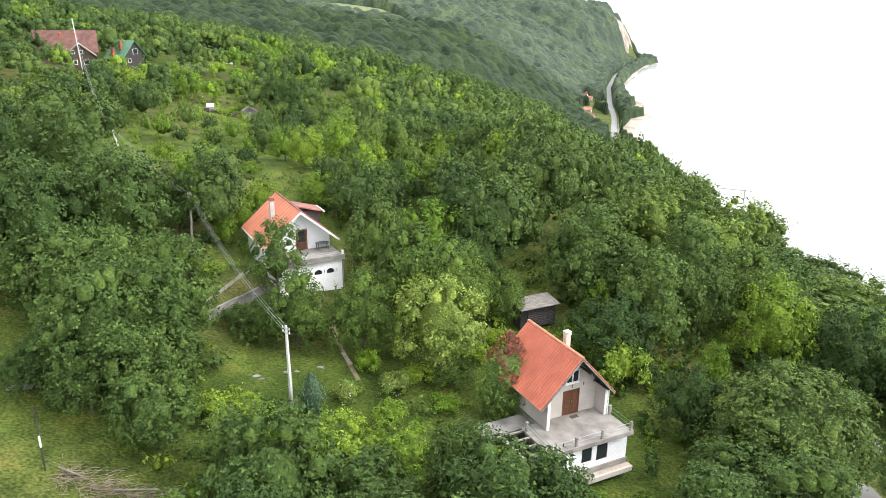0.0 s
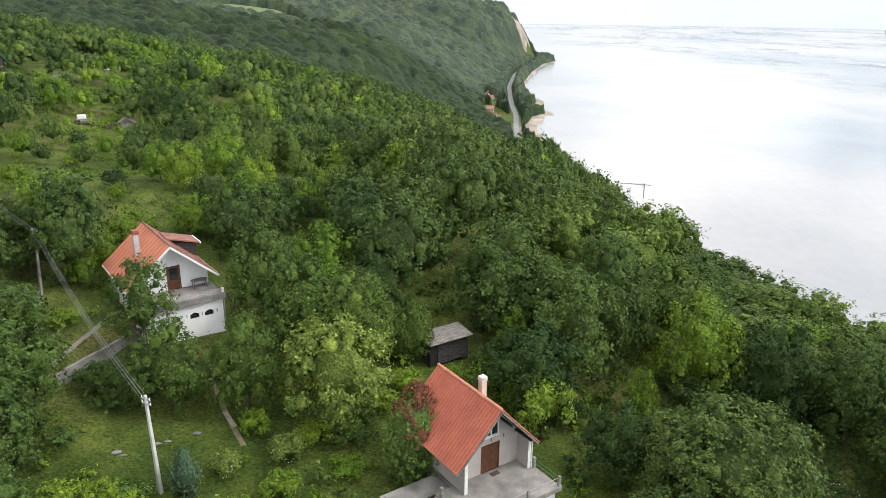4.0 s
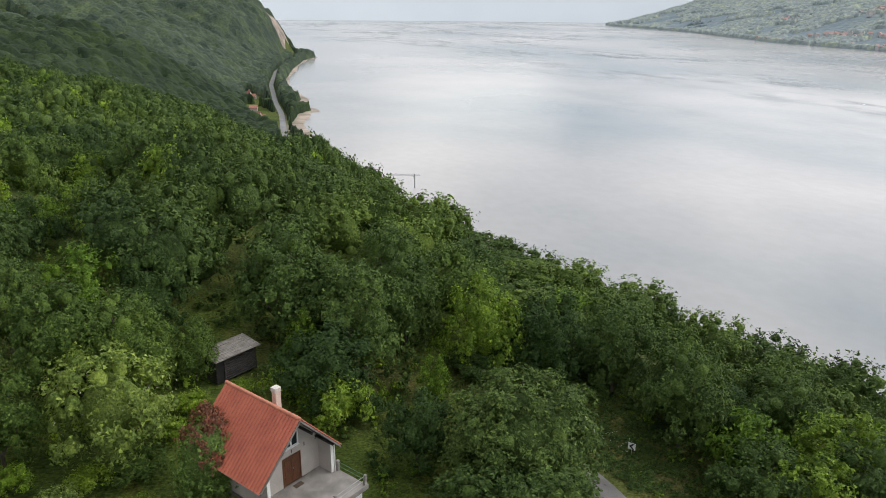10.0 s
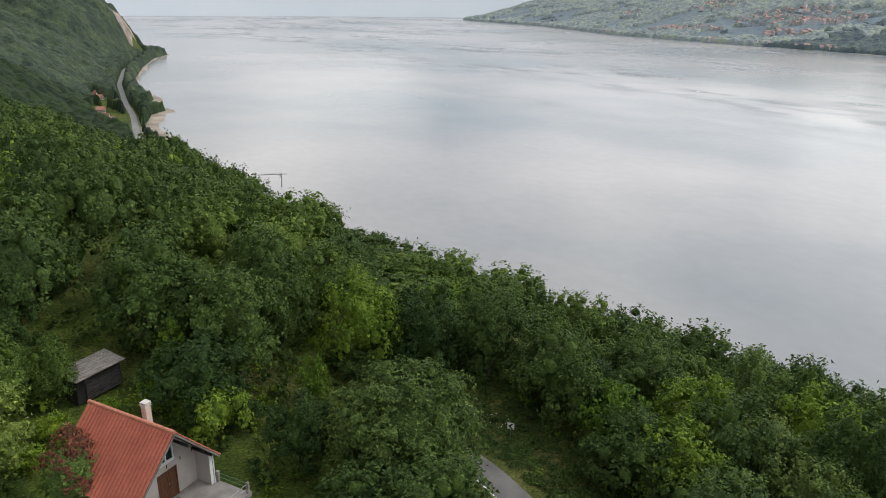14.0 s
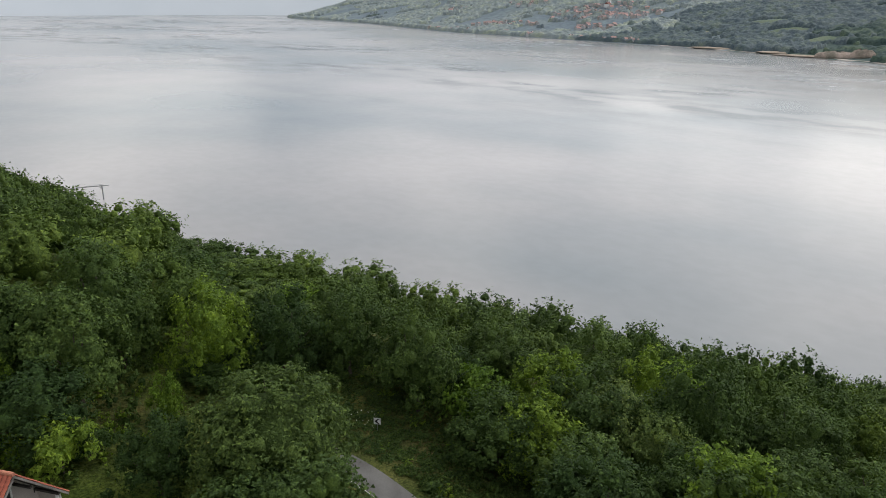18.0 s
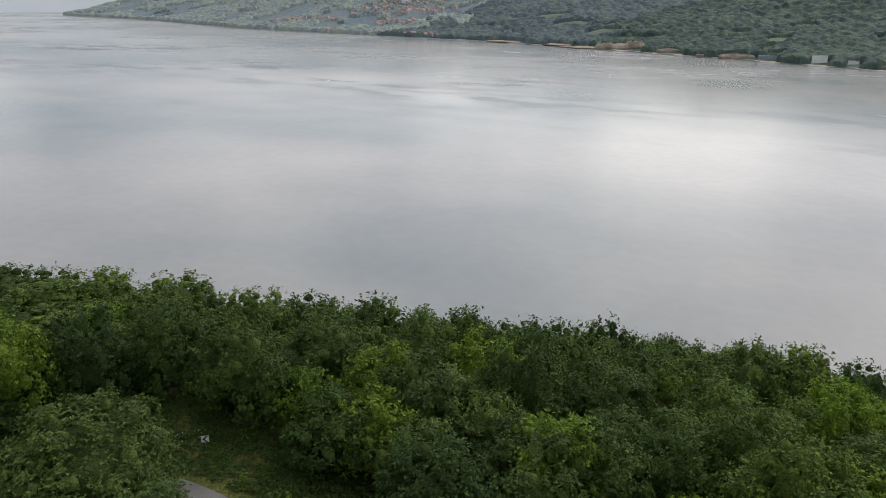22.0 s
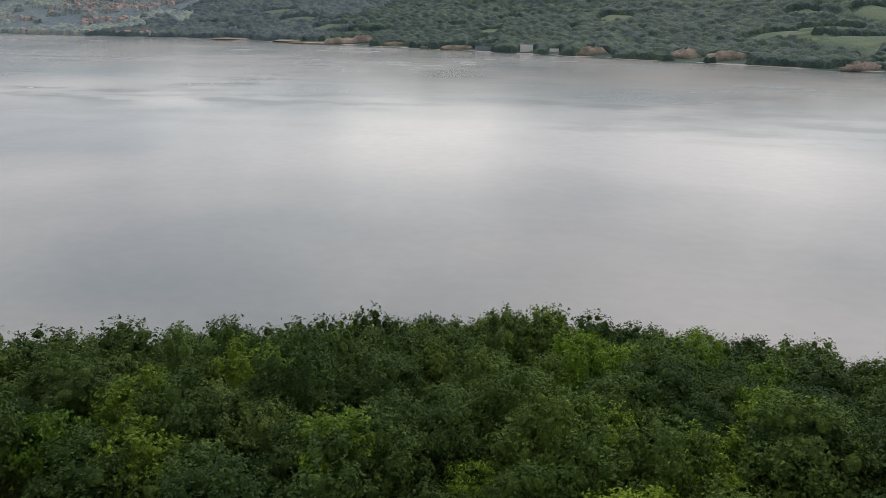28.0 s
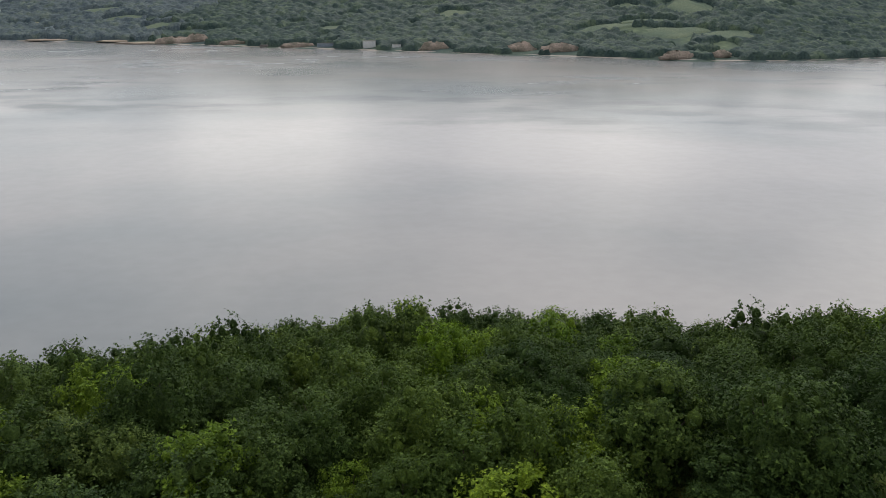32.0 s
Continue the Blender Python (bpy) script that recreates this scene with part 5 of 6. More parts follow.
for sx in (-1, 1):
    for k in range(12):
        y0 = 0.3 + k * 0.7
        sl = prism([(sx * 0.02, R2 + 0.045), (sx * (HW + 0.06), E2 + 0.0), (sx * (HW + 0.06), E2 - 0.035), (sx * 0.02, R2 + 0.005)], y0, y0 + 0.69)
        # left slope orange, right slope a darker red-brown
        sheet = part("roof_sheet", sl, TILE_ORANGE if sx < 0 else TILE_OLD, H2, "orange roof sheet" if sx < 0 else "darker red-brown roof sheet")
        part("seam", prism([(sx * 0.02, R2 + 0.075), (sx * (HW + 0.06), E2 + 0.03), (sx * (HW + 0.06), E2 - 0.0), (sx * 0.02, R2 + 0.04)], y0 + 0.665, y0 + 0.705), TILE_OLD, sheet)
    part("fascia", prism([(0, R2 - 0.03), (sx * (HW + 0.05), E2 - 0.03), (sx * (HW + 0.05), E2 - 0.25), (0, R2 - 0.25)], 0.28, 0.345), WHITE_PAINT, H2, "white fascia board")
    part("gutter", rod((sx * (HW + 0.08), 0.3, E2 - 0.08), (sx * (HW + 0.08), 8.6, E2 - 0.1), 0.06), WHITE_PAINT, H2, "white gutter")
part("ridge_cap", rod((0, 0.28, R2 + 0.05), (0, 8.68, R2 + 0.05), 0.09), TILE_OLD, H2)
# dormer on the far slope
dm = part("dormer", prism([(2.4, 5.2), (3.5, 4.75), (3.5, 5.95), (1.6, 6.4)], 4.9, 6.7), WOOD_DARK, H2, "dark dormer with a red roof")
part("dormer_roof", prism([(0.95, 6.95), (3.85, 6.12), (3.85, 6.0), (0.95, 6.8)], 4.6, 7.0), TILE_OLD, dm)
part("dormer_trim", box(3.8, 4.58, 5.96, 3.92, 7.02, 6.13), WHITE_PAINT, dm, "white eaves trim")
c2h = part("chimney", box(-1.95, 4.1, 5.2, -1.5, 4.55, 7.9, bevel=0.01), surface("grey_chimney", (0.48, 0.46, 0.44), (0.36, 0.34, 0.33), 0.9, 1.2, 16, 0.3), H2, "grey chimney with a brick cap")
for k in range(3):
    part("cap_slab", box(-2.0, 4.05, 7.91 + 0.14 * k, -1.45, 4.6, 8.0 + 0.14 * k, bevel=0.01), BRICK_RED, c2h, "red brick cap ring")
d2 = part("door", box(-0.04, 1.95, FZ, 0.94, 2.02, 5.24), WOOD_DOOR, H2, "tall brown balcony door with glass")
part("pane", box(0.12, 1.93, 3.95, 0.78, 1.948, 5.05), GLASS, d2)
part("door_frame", add_box(box(0.945, 1.86, FZ, 1.03, 1.899, 5.3), -0.14, 1.86, FZ, -0.055, 1.899, 5.3), WOOD_DOOR, H2, "brown door frame")
# low porch and wing wall at the side
part("porch", box(-4.7, 2.6, -0.6, -3.42, 4.6, 0.95, bevel=0.03), CONCRETE, H2, "low concrete side porch")

TB = empty("garden_table", H2.matrix_world @ Matrix.Translation((2.35, 1.15, FZ)), "dark grey oval plastic garden table on the balcony", "table")
tb = bmesh.new()
bmesh.ops.create_cone(tb, cap_ends=True, segments=24, radius1=0.5, radius2=0.5, depth=0.04, matrix=Matrix.Translation((0, 0, 0.72)) @ Matrix.Diagonal((1.45, 0.85, 1, 1)))
GREYP = surface("grey_plastic", (0.12, 0.13, 0.14), (0.09, 0.095, 0.1), 0.5, 2, 20, 0.05)
part("tabletop", tb, GREYP, TB)
for sx in (-0.5, 0.5):
    for sy in (-0.25, 0.25):
        part("leg", rod((sx * 1.1, sy * 1.1, 0), (sx, sy, 0.70), 0.03, 0.045), GREYP, TB)

# ---- retaining wall and concrete walk by the white house ----
RW = [(-22.6, 57.2), (-20.6, 60.3), (-18.9, 62.9), (-17.9, 63.7)]
bm = bmesh.new()
for (ax, ay), (bx, by) in zip(RW, RW[1:]):
    za, zb = float(height(ax, ay)), float(height(bx, by))
    dx, dy = Vector((bx - ax, by - ay, 0)).normalized()[:2]
    nx, ny = -dy * 0.13, dx * 0.13
    vs = [bm.verts.new(p) for p in ((ax - nx, ay - ny, za - 0.6), (bx - nx, by - ny, zb - 0.6), (bx + nx, by + ny, zb - 0.6), (ax + nx, ay + ny, za - 0.6),
                                   (ax - nx, ay - ny, za + 1.15), (bx - nx, by - ny, zb + 1.2), (bx + nx, by + ny, zb + 1.2), (ax + nx, ay + ny, za + 1.15))]
    for q in ((3, 2, 1, 0), (4, 5, 6, 7), (0, 1, 5, 4), (1, 2, 6, 5), (2, 3, 7, 6), (3, 0, 4, 7)):
        bm.faces.new([vs[k] for k in q])
me = bpy.data.meshes.new("retaining_wall")
bm.to_mesh(me)
bm.free()
me.materials.append(CONCRETE_DARK)
tagged(new("retaining_wall", me), "low stained concrete retaining wall by the white house", "wall")


def ribbon(name, pts, width, mat, lift, label, category, kind="structure", step=1.0, thick=0.0):
    """A strip that follows the ground along a line."""
    P = [Vector(p) for p in pts]
    out = []
    for a, b2 in zip(P, P[1:]):
        k = max(1, int((b2 - a).length / step))
        out += [a.lerp(b2, i / k) for i in range(k)]
    out.append(P[-1])
    arr = np.array([tuple(p) for p in out])
    for _ in range(6):
        arr[1:-1] = (arr[:-2] + arr[1:-1] * 2 + arr[2:]) / 4
    t = unit(np.gradient(arr, axis=0))
    nrm2 = np.stack([t[:, 1], -t[:, 0]], -1)
    rows = []
    for s in (-0.5, -0.17, 0.17, 0.5):
        q = arr + nrm2 * s * width
        rows.append(np.column_stack([q, height(q[:, 0], q[:, 1]) + lift]))
    zmax = np.maximum.reduce([r[:, 2] for r in rows])
    if thick:
        for r in rows:
            r[:, 2] = np.maximum(r[:, 2], zmax - 0.06)
    v = np.concatenate(rows)
    n = len(arr)
    f = np.array([(c * n + i, (c + 1) * n + i, (c + 1) * n + i + 1, c * n + i + 1) for c in range(3) for i in range(n - 1)])
    ob = mesh_object(name, v, f[:, ::-1], mat, smooth_shade=True)
    return tagged(ob, label, category, kind=kind)


DIRT_DARK = surface("trodden_earth", (0.24, 0.195, 0.125), (0.13, 0.125, 0.06), 0.95, 1.6, 9, 0.3)
ribbon("walk", [(-23.3, 58.3), (-22.9, 59.6), (-22.2, 62.2), (-21.5, 64.6), (-20.9, 66.4)], 0.45, surface("old_walk", (0.24, 0.22, 0.18), (0.12, 0.12, 0.085), 0.95, 1.2, 9, 0.3), 0.04, "narrow concrete walk up to the white house", "path")
ST = empty("garden_steps", local(-23.45, 57.95, float(height(-23.3, 58.3)), -22), "short concrete garden steps at the end of the walk", "steps")
for k in range(3):
    part("step", box(-0.4, -0.28 - k * 0.3, -0.4 - 0.17 * k, 0.4, 0.018 - k * 0.3, 0.02 - 0.17 * k, bevel=0.02), CONCRETE_DARK, ST)
ribbon("footpath", [(-12.6, 62.0), (-11.9, 59.6), (-10.9, 57), (-10.2, 55.6), (-8.9, 53.6), (-8.4, 52.6)], 0.4, DIRT_DARK, 0.02, "worn earth footpath through the grass", "path")
ribbon("footpath", [(-10.3, 55.9), (-9.9, 55.3), (-9.3, 54.4)], 0.36, surface("pale_stone", (0.42, 0.37, 0.30), (0.27, 0.22, 0.17), 0.9, 2, 12), 0.09, "pale stone slab on the footpath", "path")
ribbon("road", [(x - 0.45, y) for x, y in LANE], 2.7, ASPHALT, 0.07, "narrow grey asphalt lane bending round the hill", "road", thick=1)
LEFT = [(x - 1.62, y) for x, y in LANE[:5]] + [(29.9, 49.8)]
ribbon("edge_line", LEFT, 0.12, WHITE_PAINT, 0.10, "white edge line painted on the lane", "road marking")

# ---- shed behind the cottage ----
SH = empty("shed", local(9.5, 65.4, 90.0, 28.7), "black weathered timber shed with a grey corrugated roof", "shed")
for k in range(11):
    part("plank", box(-3.3, 0.2, 0.03 + k * 0.2, -0.18, 0.32, 0.185 + k * 0.2, bevel=0.04), WOOD_LOG, SH)
    part("plank", box(-0.24, 0.322, 0.03 + k * 0.2, -0.12, 1.7, 0.185 + k * 0.2, bevel=0.04), WOOD_LOG, SH)
# black sheet paints the shade inside, seen between the logs
part("dark_backing", box(-3.3, 0.33, 0.0, -0.25, 0.35, 2.2), BLACK_PAINT, SH, "black sheet behind the logs standing for the shaded interior")
part("back_wall", box(-4.1, 1.62, 0, -0.23, 1.7, 2.55), WOOD_DARK, SH)
part("side_wall", box(-4.1, 0.3, 0, -4.02, 1.61, 2.25), WOOD_DARK, SH)
part("door", box(-4.0, 0.24, 0.02, -3.36, 0.29, 2.0), BLACK_PAINT, SH, "black panel in the shed doorway")
for x in (-4.1, -3.34, -0.2):
    part("post", box(x, 0.18, 0, x + 0.1, 0.219, 2.22), WOOD_DARK, SH)
for k in range(17):
    x0 = -4.4 + k * 0.266
    bm = prism([(x0, 0.0), (x0 + 0.07, 0.035), (x0 + 0.133, 0.05), (x0 + 0.2, 0.035), (x0 + 0.268, 0.0), (x0 + 0.268, -0.03), (x0, -0.03)], -0.3, 2.1)
    bmesh.ops.transform(bm, matrix=Matrix.Translation((0, 0, 2.3)) @ Matrix.Rotation(radians(8), 4, "X"), verts=bm.verts[:])
    part("roof_sheet", bm, WOOD_GREY, SH, "grey corrugated roof strip")

# ---- power poles and wires ----


def power_pole(x, y, z, tx, ty, tz, mat, label, arms=True):
    root = empty("power_pole", Matrix.Translation((x, y, z)), label, "power pole", "power poles of the village line")
    top = Vector((tx - x, ty - y, tz - z))
    bm = bmesh.new()
    add_rod(bm, (0, 0, -0.5), top, 0.17, 0.10, 4)
    part("shaft", bm, mat, root)
    if arms:
        for h in (0.25, 0.6):
            q = top - top.normalized() * h
            part("cross_arm", box(-0.42, -0.04, -0.035, 0.42, 0.04, 0.035, Matrix.Translation(q) @ Matrix.Rotation(radians(-35), 4, "Z")), METAL_GREY, root)
            for s in (-0.36, 0.36):
                w = Matrix.Rotation(radians(-35), 3, "Z") @ Vector((s, 0, 0))
                part("insulator", rod(q + w + Vector((0, 0, 0.036)), q + w + Vector((0, 0, 0.17)), 0.04, 0.03, 8), WHITE_PAINT, root, "white insulator")
    return root


PZ = [(-12.9, 47.9, -12.8, 47.24, 97.5), (-28.05, 68.6, -28.2, 69.9, 101.5), (-41.2, 84.4, -43.6, 85.6, 106.0), (-100, 186, -101, 186, 115.5)]
for k, (x, y, tx, ty, tz) in enumerate(PZ):
    power_pole(x, y, float(height(x, y)), tx, ty, tz, POLE_CONCRETE if k != 1 else WOOD_GREY, "pale square concrete power pole standing in the grass" if k != 1 else "grey wooden power pole on a stone footing")
part("stay", rod((-0.25, 0.1, 0.0), (-0.05, 0.0, 6.9), 0.03), METAL_GREY, bpy.data.objects["power_pole"], "thin grey conduit along the pole")
part("meter_box", box(-0.95, -0.25, 0, -0.7, 0.0, 0.55, bevel=0.02), WHITE_PAINT, bpy.data.objects["power_pole"], "small white box at the pole foot")
for a, b2 in zip(PZ, PZ[1:]):
    for ox, oz in ((-0.3, -0.12), (0.3, -0.12), (-0.3, -0.47), (0.3, -0.47)):
        p, q = Vector((a[2] + ox * 0.8, a[3] - ox * 0.6, a[4] + oz)), Vector((b2[2] + ox * 0.8, b2[3] - ox * 0.6, b2[4] + oz))
        cu = bpy.data.curves.new("wire", "CURVE")
        cu.dimensions, cu.bevel_depth, cu.bevel_resolution = "3D", 0.009, 1
        s = cu.splines.new("POLY")
        s.points.add(14)
        for k in range(15):
            u = k / 14
            r = p.lerp(q, u)
            s.points[k].co = (r.x, r.y, r.z - (q - p).length * 0.035 * 4 * u * (1 - u), 1)
        cu.materials.append(METAL_GREY)
        tagged(new("wire", cu), "thin sagging overhead power wire between the poles", "wire", "overhead wires")
FT = empty("stone_footing", Matrix.Translation((-28.3, 67.6, float(height(-28.3, 67.6)))), "dark stacked stone footing below the wooden pole", "footing")
for k in range(8):
    part("stone", box(-0.5 + random.uniform(-0.06, 0.06), -0.35, -0.3 + k * 0.2, 0.5 + random.uniform(-0.06, 0.06), 0.35, -0.11 + k * 0.2, bevel=0.04), CONCRETE_DARK, FT)

# ---- left meadow: fence post, brushwood, board ----
z = float(height(-27.1, 38.5))
FP = empty("fence_post", Matrix.Translation((-27.1, 38.5, z)), "leaning dark fence post with a white band", "post")
part("shaft", rod((0, 0, -0.3), (-0.35, 0.5, 4.4), 0.06, 0.045), WOOD_DARK, FP)
part("band", rod((-0.13, 0.19, 1.7), (-0.2, 0.28, 2.5), 0.066), WHITE_PAINT, FP, "white painted band")
part("arm", rod((-0.6, 0.5, 4.35), (0.15, 0.5, 4.4), 0.03), WOOD_DARK, FP)
bm = bmesh.new()
rg = np.random.RandomState(9)
for k in range(420):
    u = rg.uniform(0, 1)
    x, y = -26.5 + 9.0 * u + rg.normal(0, 0.2), 38.1 - 1.2 * u + rg.normal(0, 0.55)
    a, l = rg.normal(-0.15, 0.55), rg.uniform(0.5, 1.6)
    zz = float(height(x, y)) + abs(rg.normal(0.12, 0.2))
    add_rod(bm, (x, y, zz), (x + l * math.cos(a), y + l * math.sin(a), zz + rg.normal(0, 0.16)), 0.018, 0.008, 3)
me = bpy.data.meshes.new("brushwood")
bm.to_mesh(me)
bm.free()
me.materials.append(STRAW)
tagged(new("brushwood", me), "long heap of dry cut branches on the grass", "branches", kind="stuff")
for k, (x, y, l, a) in enumerate(((-26.2, 38.6, 2.4, -25), (-22.0, 37.4, 3.0, 3), (-19.2, 37.5, 2.6, 8))):
    bm = rod((0, 0, 0.15), (l, 0, 0.22), 0.06, 0.05, 7)
    me = bpy.data.meshes.new("log")
    bm.to_mesh(me)
    bm.free()
    me.materials.append(WOOD_GREY)
    ob = new("log", me)
    ob.matrix_world = local(x, y, float(height(x, y)) + 0.25, a)
    tagged(ob, "bare grey fallen log on the brushwood heap", "log", "logs on the brushwood")
PL = empty("pallet", local(-32.9, 45.9, float(height(-32.9, 45.9)) + 0.03, 12), "weathered grey boards lying in the meadow", "pallet")
for k in range(5):
    part("board", box(-0.9 + k * 0.38, -0.6, 0.0, -0.56 + k * 0.38, 0.6, 0.06, bevel=0.008), WOOD_GREY, PL)

# ---- bend signs on the lane ----


def chevron_sign(x, y, deg, count, label):
    z = float(height(x, y))
    root = empty("bend_sign", local(x, y, z, deg), label, "road sign")
    w = 0.62 * count
    part("board", box(-w / 2, -0.02, 0.75, w / 2, 0.02, 1.37, bevel=0.008), WHITE_PAINT, root, "white sign board")
    for k in range(count):
        o = -w / 2 + 0.62 * k
        bm = prism([(o + 0.10, 1.06), (o + 0.38, 1.33), (o + 0.56, 1.33), (o + 0.28, 1.06), (o + 0.56, 0.79), (o + 0.38, 0.79)], -0.034, -0.0205)
        part("chevron", bm, BLACK_PAINT, root, "black chevron")
    for s in ((0,) if count == 1 else (-w / 3, w / 3)):
        part("post", rod((s, 0.045, -0.2), (s, 0.045, 1.3), 0.025), METAL_GREY, root)


chevron_sign(37.3, 49.4, -55, 1, "white square bend sign with a black chevron")
chevron_sign(35.2, 52.6, -98, 3, "long white bend sign with black chevrons")

# ---- cabins and huts higher on the hill ----


def gabled_house(name, m, w, l, wall_h, ridge_h, wall_mat, roof_mat, label, category="house", over=0.5, windows=(), chimneys=(), group="", door=None, roof_label=""):
    """A gabled house, gable towards -y: windows (x, z, width, height) on the gable, chimneys (x, y, height) on the roof."""
    root = empty(name, m, label, category, group)
    k = (ridge_h - wall_h) / (w / 2)
    bm = bmesh.new()
    add_prism(bm, [(-w / 2, -2.5), (w / 2, -2.5), (w / 2, wall_h), (0, ridge_h), (-w / 2, wall_h)], 0, l)
    walls = part("wall", bm, wall_mat, root)
    for s in (-1, 1):
        e = w / 2 + over
        part("roof", prism([(0, ridge_h + 0.14), (s * e, ridge_h + 0.14 - k * e), (s * e, ridge_h - 0.04 - k * e), (0, ridge_h + 0.01)], -over, l + over), roof_mat, root, roof_label)
    for x, z, ww, hh in windows:
        wi = part("window", box(x - ww / 2, -0.06, z, x + ww / 2, -0.003, z + hh, bevel=0.015), WHITE_PAINT, walls, "white framed window")
        part("pane", box(x - ww / 2 + 0.09, -0.08, z + 0.09, x + ww / 2 - 0.09, -0.062, z + hh - 0.09), GLASS, walls)
    for x, y, z in chimneys:
        part("chimney", box(x - 0.4, y - 0.4, wall_h, x + 0.4, y + 0.4, z, bevel=0.02), BRICK_RED, root, "red brick chimney")
    if door:
        part("door", box(door - 0.5, -0.07, 0, door + 0.5, -0.003, 2.05), WOOD_CABIN, root)
    return root


def ground_at(x, y, deg=0.0, up=0.0):
    return local(x, y, float(height(x, y)) + up, deg)


CB = gabled_house("cabin", ground_at(-103.5, 201.0, 117.5, 0.4), 8.5, 14.5, 4.6, 9.6, WOOD_CABIN, TILE_BROWN, "big dark wooden cabin with a brown tiled roof", windows=((-1.6, 1.2, 1.2, 1.1),), chimneys=((-0.8, 5.0, 9.4), (-1.2, 8.2, 9.2)), roof_label="brown weathered tiled roof")
WG = ground_at(-103.5, 201.0, 27.5, 0.4) @ Matrix.Translation((-4.2, -8.2, 0))
wing = empty("cabin_wing", WG, "log cabin wing with a grey roof and balcony", "house")
part("wall", prism([(-3.4, -2.5), (3.4, -2.5), (3.4, 3.7), (0, 6.4), (-3.4, 3.7)], 0, 6.5), WOOD_CABIN, wing, "brown log wall")
for s in (-1, 1):
    part("roof", prism([(0, 6.75), (s * 4.1, 3.45), (s * 4.1, 3.25), (0, 6.5)], -0.8, 6.6), WOOD_GREY, wing, "grey sheet roof")
for x, z, w, h in ((-1.6, 4.0, 0.9, 1.0), (0.4, 4.0, 0.9, 1.0), (1.4, 1.3, 1.3, 1.2), (-1.2, 1.3, 1.0, 1.2)):
    part("window", box(x - w / 2, -0.07, z, x + w / 2, -0.003, z + h, bevel=0.02), WHITE_PAINT, wing, "white framed window")
    part("pane", box(x - w / 2 + 0.1, -0.09, z + 0.1, x + w / 2 - 0.1, -0.072, z + h - 0.1), GLASS, wing)
part("balcony", box(-6.2, -1.2, 0.9, -3.42, 5.0, 1.1, bevel=0.02), WOOD_CABIN, wing, "wooden balcony")
for k in range(9):
    part("rail_post", box(-6.15 + k * 0.32, -1.18, 1.101, -6.05 + k * 0.32, -1.1, 2.0), WOOD_CABIN, wing)
part("rail", box(-6.2, -1.2, 2.001, -3.4, -1.08, 2.1), WOOD_CABIN, wing)

gabled_house("chalet", ground_at(-96.5, 208.5, 64, 1.8), 7.8, 7.0, 2.3, 6.6, WOOD_DARK, GREEN_METAL, "dark wooden chalet with a green metal roof", over=0.7, windows=((0.4, 2.9, 1.7, 1.5), (-1.8, 0.7, 1.1, 1.1)), chimneys=((-2.2, 2.6, 6.7), (-3.9, 3.9, 4.8)), roof_label="green sheet metal roof")
gabled_house("hut", ground_at(-81.4, 213.8, 100), 4.5, 7.0, 1.6, 3.4, CONCRETE_DARK, WOOD_GREY, "low hut with a grey sheet roof among bushes", "hut")
gabled_house("hut", ground_at(-88.5, 268.0, 10), 6.0, 4.5, 2.2, 4.2, WHITEWASH, WHITEWASH, "white hut half hidden by blossom shrubs", "hut", windows=((0, 0.8, 1.2, 1.0),))
gabled_house("garden_shed", ground_at(-51.5, 167.0, 15), 2.6, 3.4, 2.2, 3.0, CONCRETE, WOOD_GREY, "small grey garden shed on the hillside", "shed", door=0.0)
VN = empty("caravan", ground_at(-97.0, 266.0, 25), "white caravan parked by the hut", "caravan")
part("body", box(-3, -1.1, 0.5, 3, 1.1, 2.5, bevel=0.2), WHITE_PAINT, VN)
part("window", box(-1.2, -1.13, 1.4, 1.2, -1.101, 2.0), GLASS, VN)
for sx in (-1.0, 1.0):
    part("wheel", rod((sx, -1.08, 0.32), (sx, -0.88, 0.32), 0.32, sides=14), BLACK_PAINT, VN)
rg = np.random.RandomState(19)
for k in range(14):
    x, y = -57.1 + rg.uniform(-5, 3), 169.0 + rg.uniform(-2, 2)
    sz = rg.uniform(0.6, 1.5)
    bm = box(-sz, -0.35, 0, sz, 0.35, rg.uniform(0.15, 0.9), bevel=0.03)
    me = bpy.data.meshes.new("plank_pile")
    bm.to_mesh(me)
    bm.free()
    me.materials.append([WOOD_CABIN, WOOD_GREY, WOOD_DARK][k % 3])
    ob = new("plank_pile", me)
    ob.matrix_world = ground_at(x, y, rg.uniform(-40, 60))
    tagged(ob, "stacked old brown planks on the hillside", "planks", "piles of old planks")
TK = empty("water_tank", ground_at(-62.0, 170.5, 20), "white plastic water tank by the plank piles", "tank")
part("body", box(-0.9, -0.6, 0.35, 0.9, 0.6, 1.6, bevel=0.15), WHITE_PAINT, TK)
part("stand", box(-0.9, -0.6, 0.0, 0.9, 0.6, 0.345), WOOD_GREY, TK)
gabled_house("farmhouse", ground_at(-349.6, 1100, 10), 12, 14, 5, 10, WHITEWASH, WHITE_PAINT, "distant white farmhouse above the woods", windows=((0, 2, 2, 2),))
gabled_house("cottage_by_field", ground_at(-38.3, 766.9, 60, 5.0), 9, 10, 4, 8, CONCRETE, WOOD_GREY, "distant grey-roofed cottage among the trees", windows=((0, 1.2, 1.6, 1.4),))

